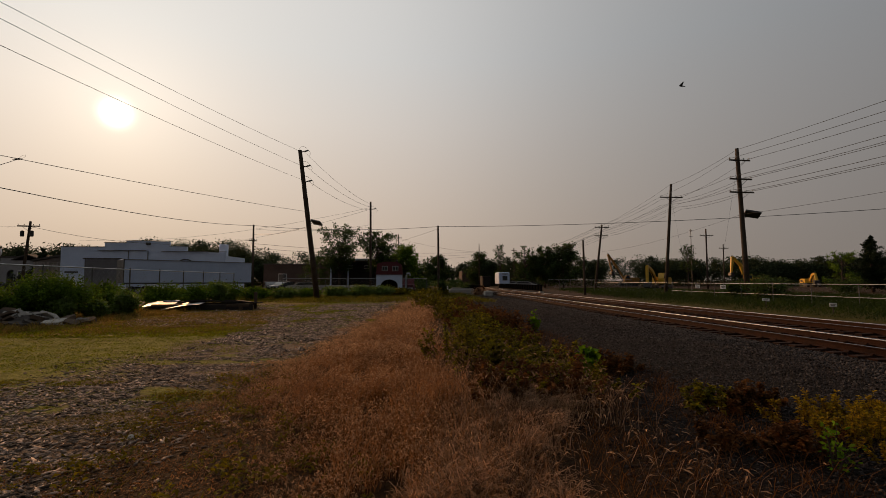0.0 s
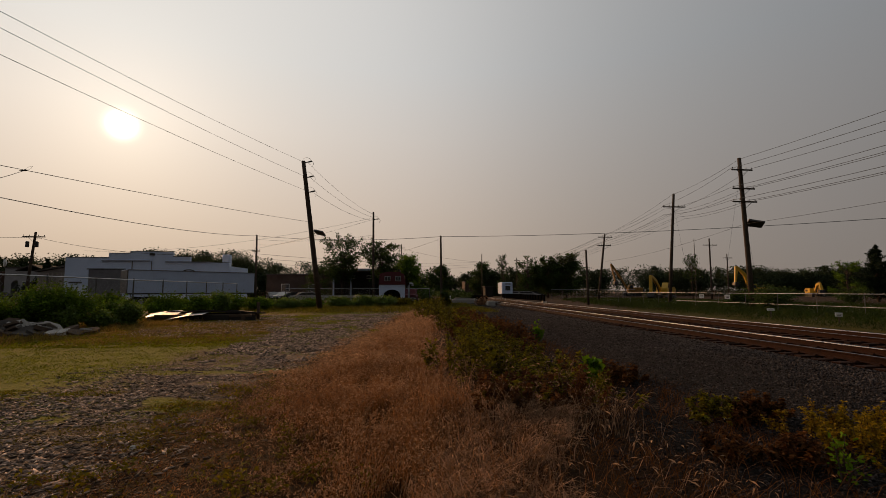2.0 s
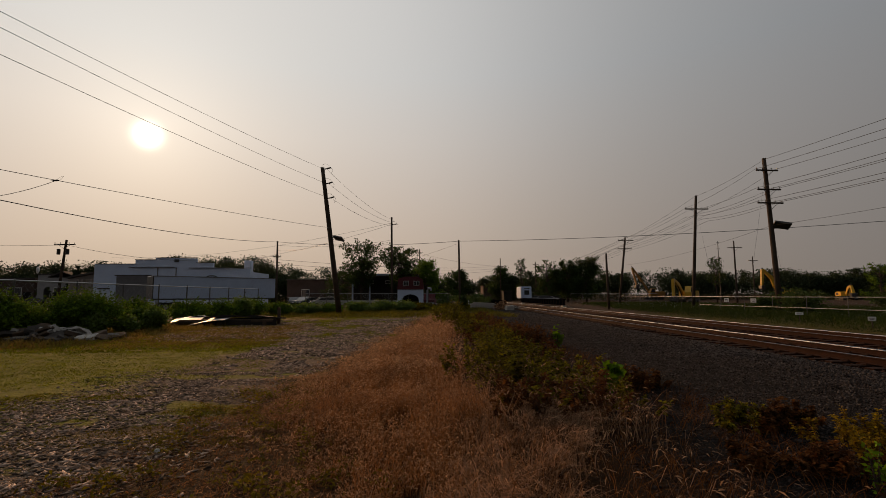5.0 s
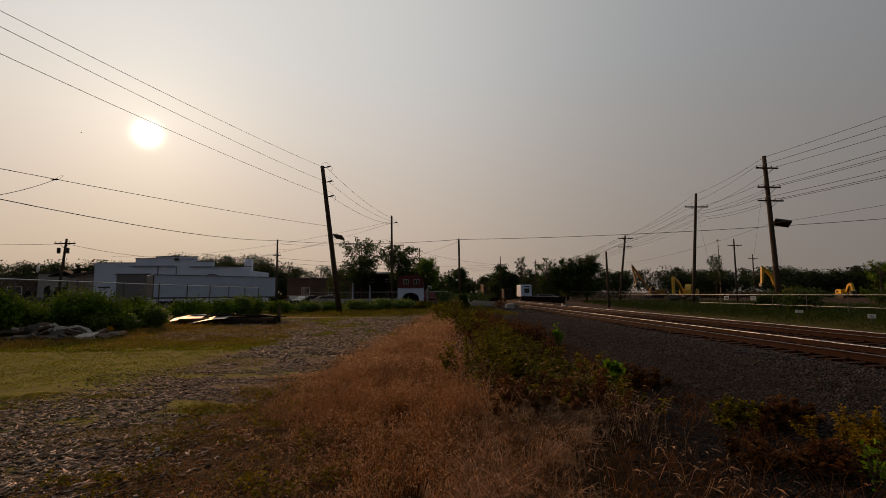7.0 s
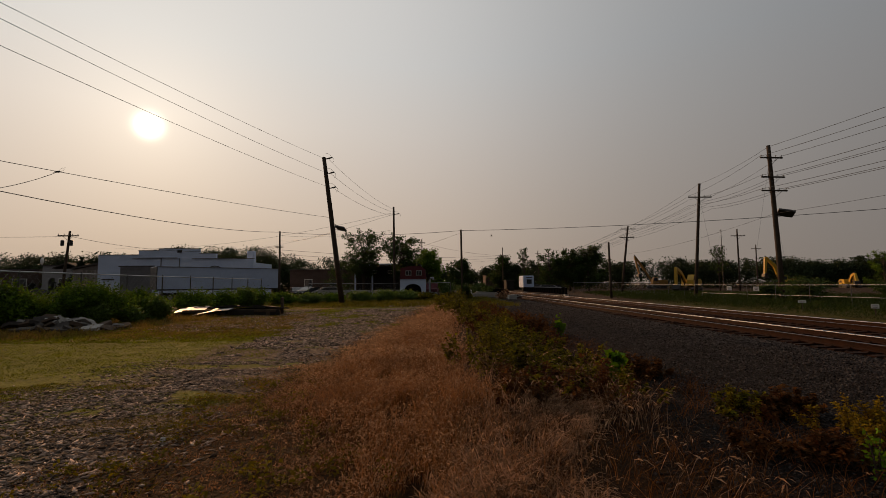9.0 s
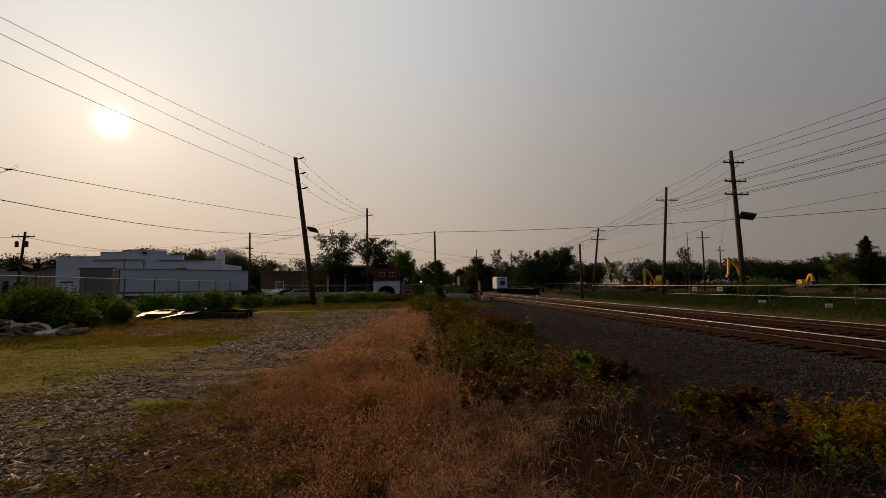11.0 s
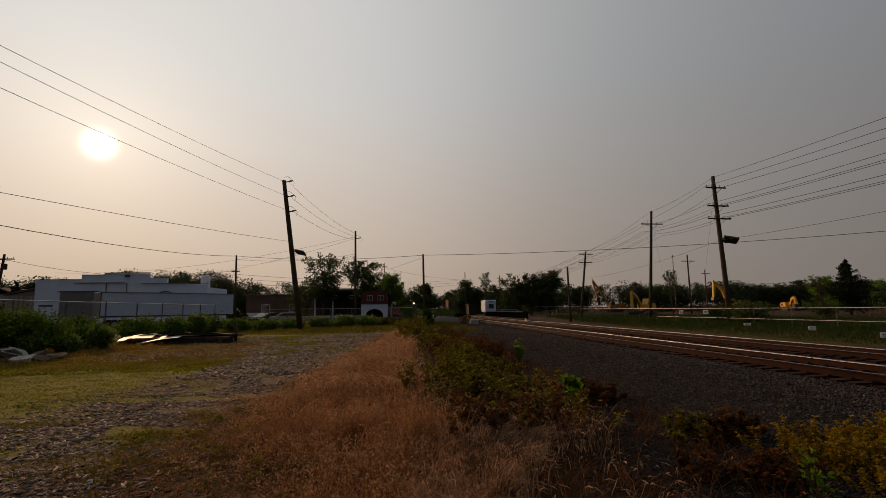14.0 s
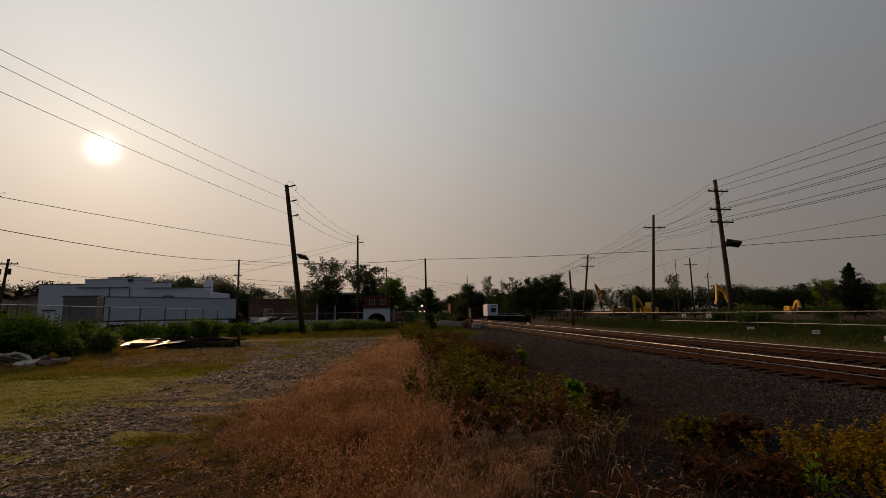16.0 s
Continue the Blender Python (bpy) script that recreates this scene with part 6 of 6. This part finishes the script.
# ---------------------------------------------------------------- fences, bridge, piles and small things
def chain_fence(label, x, y0, y1, step, height, top=True, mid=None, r=0.03, mesh=True, z0=0.0, mid_end=None):
    """Posts with a top rail and a woven mesh of thin wires between them."""
    f = thing("chain_link_fence", label, "fence", (x, 0, z0))
    n = int((y1 - y0) / step)
    for k in range(n + 1):
        y = y0 + k * step
        part("post", Geo().tube([(0, y, -0.1), (0, y, height - 0.02), (0, y, height + 0.05)], [r, r, r * 0.5], 8), "fencepost", f)
    if top:
        part("top_rail", Geo().tube([(0, y0, height - 0.02), (0, (y0 + y1) / 2, height - 0.05), (0, y1, height - 0.02)], r * 0.8, 6), "galv", f)
    if mid:
        part("lower_rail", Geo().tube([(0, y0, mid), (0, mid_end or y1, mid)], r * 0.7, 6), "galv", f)
    if mesh:
        g = Geo()
        pitch = 0.35
        m = int((y1 - y0 + height) / pitch)
        for k in range(m):
            for s in (1, -1):
                a0 = y0 - height + k * pitch if s > 0 else y0 + k * pitch
                b0 = a0 + s * (height - 0.1)
                if min(a0, b0) < y0 or max(a0, b0) > y1:
                    continue
                g.add([(0.0, a0, 0.05), (0.003, a0 + 0.004, 0.05), (0.003, b0 + 0.004, height - 0.05), (0.0, b0, height - 0.05)], [(0, 1, 2, 3)])
        tagged(part("wire_mesh", g, "galv", f), kind="stuff")
    return f


M["fencepost"] = material("fence_post", (0.06, 0.06, 0.062), (0.13, 0.13, 0.13), 5, 0.6, 0.5)
chain_fence("chain-link fence along the far side of the lot", -16.3, 12.3, 45.3, 3.3, 2.3, r=0.04)
chain_fence("chain-link fence with two pale rails beyond the tracks", 26.0, 6, 63.6, 3.2, 1.42, mid=0.62, r=0.021, mid_end=44.4)
cross = chain_fence("pale chain-link fence before the parked cars", 0, 0, 17.5, 2.5, 1.9, r=0.035)
cross.matrix_world = pose(-15.0, 57.5, 0, 0, 0, -84)
far_f = chain_fence("grey chain-link fence along the far road", 0, 0, 20, 2.5, 1.8, r=0.035)
far_f.matrix_world = pose(25, 82, 0, 0, 0, -70)


def warning_sign(label, at, w_=0.62, h=0.36, rz=0.0, post=0.0):
    s = thing("sign", label, "sign", at, rz, "small white signs")
    part("board", Geo().box((0, 0, 0), (w_, 0.03, h), bevel=0.008), "sign", s)
    for k in range(2):
        part("text_bar", Geo().box((0, -0.02, h * (0.16 - 0.34 * k)), (w_ * (0.7 - 0.15 * k), 0.012, h * 0.14)), "ink", s)
    if post:
        part("post", Geo().box((0, 0.03, -post / 2), (0.05, 0.04, post + 0.1)), "timber", s)
    return s


warning_sign("small white sign fixed to the fence", (25.94, 40.2, 1.08), 0.4, 0.32, -62)
warning_sign("small white sign fixed to the fence", (25.94, 36.8, 1.08), 0.42, 0.32, -62)
warning_sign("white marker sign standing in the grass", (20.0, 20.7, 0.46), 0.28, 0.18, -40, 0.5)
warning_sign("white marker sign standing in the grass", (20.6, 25.6, 0.5), 0.36, 0.14, -45, 0.6)
warning_sign("white marker sign standing in the grass", (19.9, 17.2, 0.33), 0.4, 0.22, -40, 0.4)


def bridge_parapet(label, x, y0, y1, z0, z1):
    b = thing("bridge_girder", label, "bridge girder", (x, 0, 0), group="bridge girders")
    part("web", Geo().box((0, (y0 + y1) / 2, (z0 + z1) / 2), (0.06, y1 - y0, z1 - z0)), "black", b)
    part("top_flange", Geo().box((0, (y0 + y1) / 2, z1 + 0.02), (0.35, y1 - y0, 0.05)), "black", b)
    part("bottom_flange", Geo().box((0, (y0 + y1) / 2, z0 - 0.02), (0.35, y1 - y0, 0.05)), "black", b)
    n = int((y1 - y0) / 1.4)
    for k in range(n + 1):
        part("stiffener", Geo().box((-0.1, y0 + k * (y1 - y0) / n, (z0 + z1) / 2), (0.18, 0.06, z1 - z0)), "black", b)
    for y in (y0 + 0.4, y1 - 0.4):
        part("bearing", Geo().box((0, y, z0 / 2 - 0.15), (0.5, 0.6, z0 + 0.2), bevel=0.03), "concrete", b)
    return b


M["black"] = material("black_steel", (0.004, 0.004, 0.004), (0.010, 0.0095, 0.009), 3, 0.95, bump=0.0)
for node_ in M["black"].node_tree.nodes:
    if node_.type == "BSDF_PRINCIPLED":
        node_.inputs["Specular IOR Level"].default_value = 0.0
bridge_parapet("black steel bridge girder beside the near track", 8.95, 54, 79, 0.40, 0.95)
bridge_parapet("black steel bridge girder beyond the second track", 17.6, 60.5, 88, 0.28, 1.0)
single("abutment", Geo().box((6.7, 58.5, 0.18), (3.1, 1.6, 0.72), bevel=0.05).prism([(5.2, 0.5), (8.1, 0.5), (8.1, 0.62), (5.6, 0.75)], 0.5, Matrix.Translation((0, 58.0, 0))), "concrete", "pale concrete abutment at the end of the bridge", "abutment")
single("abutment", Geo().box((8.45, 49.0, 0.1), (0.8, 1.0, 0.8), bevel=0.05), "concrete", "small pale concrete block beside the track", "concrete block")
post_ = thing("marker_post", "white marker post at the end of the lot", "post", (4.75, 56, 0))
part("shaft", Geo().tube([(0, 0, -0.1), (0, 0, 0.95), (0, 0, 1.0)], [0.06, 0.06, 0.04], 8), "sign", post_)
part("band", Geo().tube([(0, 0, 0.7), (0, 0, 0.8)], 0.064, 8), "ink", post_)


def bent_sheet(L, W, n, curve, thick=0.012):
    """A metal sheet bowed along its length."""
    top = [(L * (k / n - 0.5), curve(k / n)) for k in range(n + 1)]
    outline = top + [(x, z - thick) for x, z in reversed(top)]
    return Geo().prism(outline, W, Matrix())


def sheet_pile():
    p = thing("sheet_metal_pile", "pile of bent metal sheets on dark timbers at the lot's edge", "scrap pile", (-11.4, 26.9, 0), 6)
    r = random.Random(9)
    for k in range(5):
        part("bearer", Geo().box((-2.3 + k * 1.15, 0.1 * r.uniform(-1, 1), 0.10), (0.2, 2.3, 0.22), rz=r.uniform(-5, 5), bevel=0.015), "timber", p)
    for k in range(4):
        part("plank", Geo().box((0.3, -0.95 + 0.6 * k, 0.28), (4.9, 0.24, 0.14), rz=r.uniform(-2, 2), bevel=0.012), "timber", p)
    sheets = [(1.55, 1.5, -1.95, -0.2, 0.36, 9, lambda u: 0.05 * math.sin(math.pi * u) - 0.14 * (1 - u)), (1.9, 1.7, -0.45, -0.85, 0.36, -4, lambda u: 0.05 * math.sin(2.6 * u) - 0.26 * (1 - u) ** 1.3),
              (2.6, 2.0, 0.75, 0.0, 0.46, 2, lambda u: 0.05 * math.sin(5 * u)), (1.6, 1.6, 2.2, 0.2, 0.43, -6, lambda u: 0.06 * math.sin(4 * u + 1)), (1.3, 1.0, -1.35, 0.6, 0.42, 5, lambda u: 0.05 * math.sin(5 * u))]
    for k, (L, W, x, y, z, rz, c) in enumerate(sheets):
        s = part("metal_sheet", bent_sheet(L, W, 14, c, 0.012 if k < 2 else 0.07), "plate" if k < 2 else "shade", p, "shiny bent sheet" if k < 2 else "dark flat sheet", smooth=False)
        s.matrix_local = pose(x, y, z + (0.07 if k < 2 else 0.02), 6 if k < 2 else -3.5, 0, rz)
    for k in range(3):
        part("skirt_board", Geo().box((-0.4 + 1.35 * k, -1.08, 0.17), (1.3, 0.05, 0.32), rz=r.uniform(-2, 2)), "shade", p)
    part("stake", Geo().box((2.75, 0.5, 0.45), (0.16, 0.16, 1.0), bevel=0.015), "timber", p, "dark upright stake")


sheet_pile()


def rubble_heap():
    h = thing("rubble_heap", "heap of broken concrete slabs at the lot's edge", "rubble", (-14.6, 18.4, 0))
    r = random.Random(12)
    for k in range(70):
        a, q = r.uniform(0, 6.28), r.random() ** 0.6
        s = r.uniform(0.22, 0.85)
        n = r.randint(5, 7)
        ring = [(s * r.uniform(0.35, 0.62) * math.cos(2 * math.pi * i / n), s * r.uniform(0.35, 0.62) * math.sin(2 * math.pi * i / n)) for i in range(n)]
        slab = Geo().prism(ring, r.uniform(0.05, 0.14), Matrix())
        ob = part("slab", slab, r.choice(["concrete", "concrete", "rubble", "rubble", "timber"]), h)
        ob.matrix_local = pose(3.0 * q * math.cos(a), 0.9 * q * math.sin(a), 0.08 + 0.36 * (1 - q) * r.uniform(0.4, 1.1), 90 + r.uniform(-40, 40), r.uniform(-30, 30), r.uniform(0, 360))


M["rubble"] = material("dark_rubble", (0.03, 0.027, 0.025), (0.09, 0.08, 0.072), 3, 0.95, fine=20)
rubble_heap()

# litter on the stones and chips
def scrap(label, at, size, seed):
    r = random.Random(seed)
    n = 9
    ring = [(size * r.uniform(0.7, 1.1) * math.cos(6.283 * i / n), size * r.uniform(0.35, 0.6) * math.sin(6.283 * i / n)) for i in range(n)]
    g = Geo()
    v = [(x, y, 0.02 + r.uniform(0, 0.04)) for x, y in ring] + [(0, 0, 0.06), (0, 0, 0.045)] + [(x, y, 0.008 + r.uniform(0, 0.02)) for x, y in ring]
    f = [(i, (i + 1) % n, n) for i in range(n)] + [(n + 2 + (i + 1) % n, n + 2 + i, n + 1) for i in range(n)] + [(i, n + 2 + i, n + 2 + (i + 1) % n, (i + 1) % n) for i in range(n)]
    g.add(v, f)
    return single("crumpled_wrapper", g, "sign", label, "litter", at=at)


scrap("crumpled white wrapper lying among the stones", (3.98, 5.72, -0.02), 0.09, 1)
scrap("crumpled white scrap lying among the stones", (2.75, 6.95, -0.08), 0.05, 2)
scrap("pale scrap lying on the wood chips", (-2.75, 5.0, 0.01), 0.03, 3)



# ---------------------------------------------------------------- moving things
def locomotive():
    """A diesel locomotive seen end on: hood, cab, pilot, lamps, with a car behind it."""
    t = thing("locomotive", "dark diesel locomotive with glowing headlamps on the near track", "locomotive", (TRACKS[0], 0, RAIL_Z))
    part("frame", Geo().box((0, 9, 1.25), (3.0, 18, 0.4), bevel=0.05), "loco", t)
    part("pilot", Geo().prism([(-1.4, 0.15), (1.4, 0.15), (1.5, 1.1), (-1.5, 1.1)], 0.25, Matrix.Translation((0, -0.1, 0))), "orange", t, "orange snow-plough pilot")
    part("short_hood", Geo().prism([(-0.95, 1.4), (0.95, 1.4), (0.95, 2.7), (0.6, 3.0), (-0.6, 3.0), (-0.95, 2.7)], 2.0, Matrix.Translation((0, 1.3, 0))), "orange", t, "orange-brown nose")
    cab_ = part("cab", Geo().prism([(-1.5, 1.4), (1.5, 1.4), (1.5, 3.9), (0.9, 4.5), (-0.9, 4.5), (-1.5, 3.9)], 2.4, Matrix.Translation((0, 3.5, 0))), "loco", t)
    for x in (-0.85, 0.85):
        part("cab_window", Geo().box((x, 2.28, 3.5), (0.8, 0.05, 0.6), bevel=0.01), "glass", cab_)
    part("long_hood", Geo().box((0, 11, 2.75), (1.9, 12.6, 2.7), bevel=0.15), "loco", t)
    for x in (-0.16, 0.16):
        part("headlamp", Geo().tube([(x, 2.2, 4.68), (x, 2.28, 4.68)], 0.16, 14), "lamp", t, "glowing headlamp")
    part("lamp_housing", Geo().box((0, 2.6, 4.68), (0.85, 0.65, 0.44), bevel=0.05), "loco", t)
    for x in (-0.95, 0.95):
        part("ditch_light", Geo().tube([(x, -0.3, 2.35), (x, -0.2, 2.35)], 0.12, 14), "lamp", t, "glowing low lamp")
    for y in (3.5, 14.5):
        part("bogie", Geo().box((0, y, 0.7), (2.3, 3.8, 0.5), bevel=0.06), "steel", t)
        for k in (-1.3, 0, 1.3):
            for x in (-0.75, 0.75):
                part("wheel", Geo().tube([(x - 0.07, y + k, 0.5), (x + 0.07, y + k, 0.5)], 0.5, 16), "steel", t)
    return t


loco = locomotive()


def bird(label):
    """Body, tail and two raised wings."""
    b = thing("bird", label, "bird", (0, 0, 0))
    part("body", Geo().tube([(-0.17, 0, 0.02), (-0.13, 0, 0.03), (-0.02, 0, 0), (0.09, 0, 0), (0.15, 0, 0.0)], [0.008, 0.032, 0.05, 0.04, 0.012], 10), "bird", b, smooth=True)
    part("tail", Geo().prism([(0.1, -0.006), (0.25, -0.02), (0.25, -0.012), (0.1, 0.006)], 0.07, Matrix()), "bird", b)
    wings = []
    for s in (-1, 1):
        wv = [(-0.07, 0, 0.0), (0.06, 0, 0.0), (0.07, s * 0.16, 0.01), (-0.05, s * 0.15, 0.015), (0.10, s * 0.30, 0.0)]
        wt = [(x, y, z + 0.012) for x, y, z in wv]
        g = Geo().add(wv + wt, [(0, 1, 2, 3), (3, 2, 4), (5, 8, 7, 6), (8, 9, 7), (0, 5, 6, 1), (1, 6, 7, 2), (2, 7, 9, 4), (4, 9, 8, 3), (3, 8, 5, 0)])
        wings.append(part("wing", g, "bird", b))
    return b, wings


bird_a, wings_a = bird("dark bird flying low across the sky")
bird_b, wings_b = bird("dark bird gliding over the tracks")


bird_c, wings_c = bird("small dark bird gliding far off beneath the sun")


def flap(wings, start, end, beats=5.0):
    """Wing beats, keyed each twentieth of a second."""
    for s, wing in zip((-1, 1), wings):
        rows = [(0.0, pose(0, 0, 0, s * 10, 0, 0))] if start > 0 else []
        t = start
        while t <= end:
            rows.append((t, pose(0, 0, 0, s * (18 + 42 * math.cos((t - start) * beats * 2 * math.pi)), 0, 0)))
            t += 1 / 15
        rows.append((16.0, pose(0, 0, 0, s * 10, 0, 0)))
        walk(wing, rows)


def motions():
    # the train comes on along the near track at a steady pace
    x = TRACKS[0]
    walk(loco, [(t, pose(x, 196 + 27.2 * (16 - t), RAIL_Z)) for t in (0, 4, 8, 12, 16)])
    rows = [(0, (16.85, 27, 13.63)), (0.5, (4.8, 27, 12.94)), (1.0, (-6.14, 27, 13.1)), (1.5, (-16.11, 27, 13.69)), (2.0, (-25.8, 27, 14.5)), (4.0, (-64, 30, 19)), (16.0, (-285, 90, 60))]
    walk(bird_a, [(t, pose(*p)) for t, p in rows])
    flap(wings_a, 0.0, 2.0, 4.75)
    rows = [(0, (-170, 190, 6.0)), (8.5, (-2.4, 81, 8.9)), (9.0, (9.8, 75, 9.4)), (9.2, (14.1, 72.3, 9.6)), (11.3, (39.9, 45, 11.65)), (11.8, (46.5, 39, 12.0)), (16.0, (100, -8, 14))]
    walk(bird_b, [(t, pose(*p, 0, 0, 180)) for t, p in rows])
    flap(wings_b, 8.4, 12.0)
    rows = [(0, (-420, 120, 190)), (6.5, (-105.1, 120, 54.6)), (7.6, (-71.2, 120, 32.4)), (8.0, (-57.8, 120, 27.6)), (8.2, (-51.2, 120, 26.1)), (8.8, (-31.3, 120, 19.4)), (9.4, (-12, 132, 14.4)), (11.0, (30, 262, 7.5)), (16.0, (60, 430, 8.0))]
    walk(bird_c, [(t, pose(*p, 0, 0, 180)) for t, p in rows])
    flap(wings_c, 7.4, 9.4, 3.0)


motions()
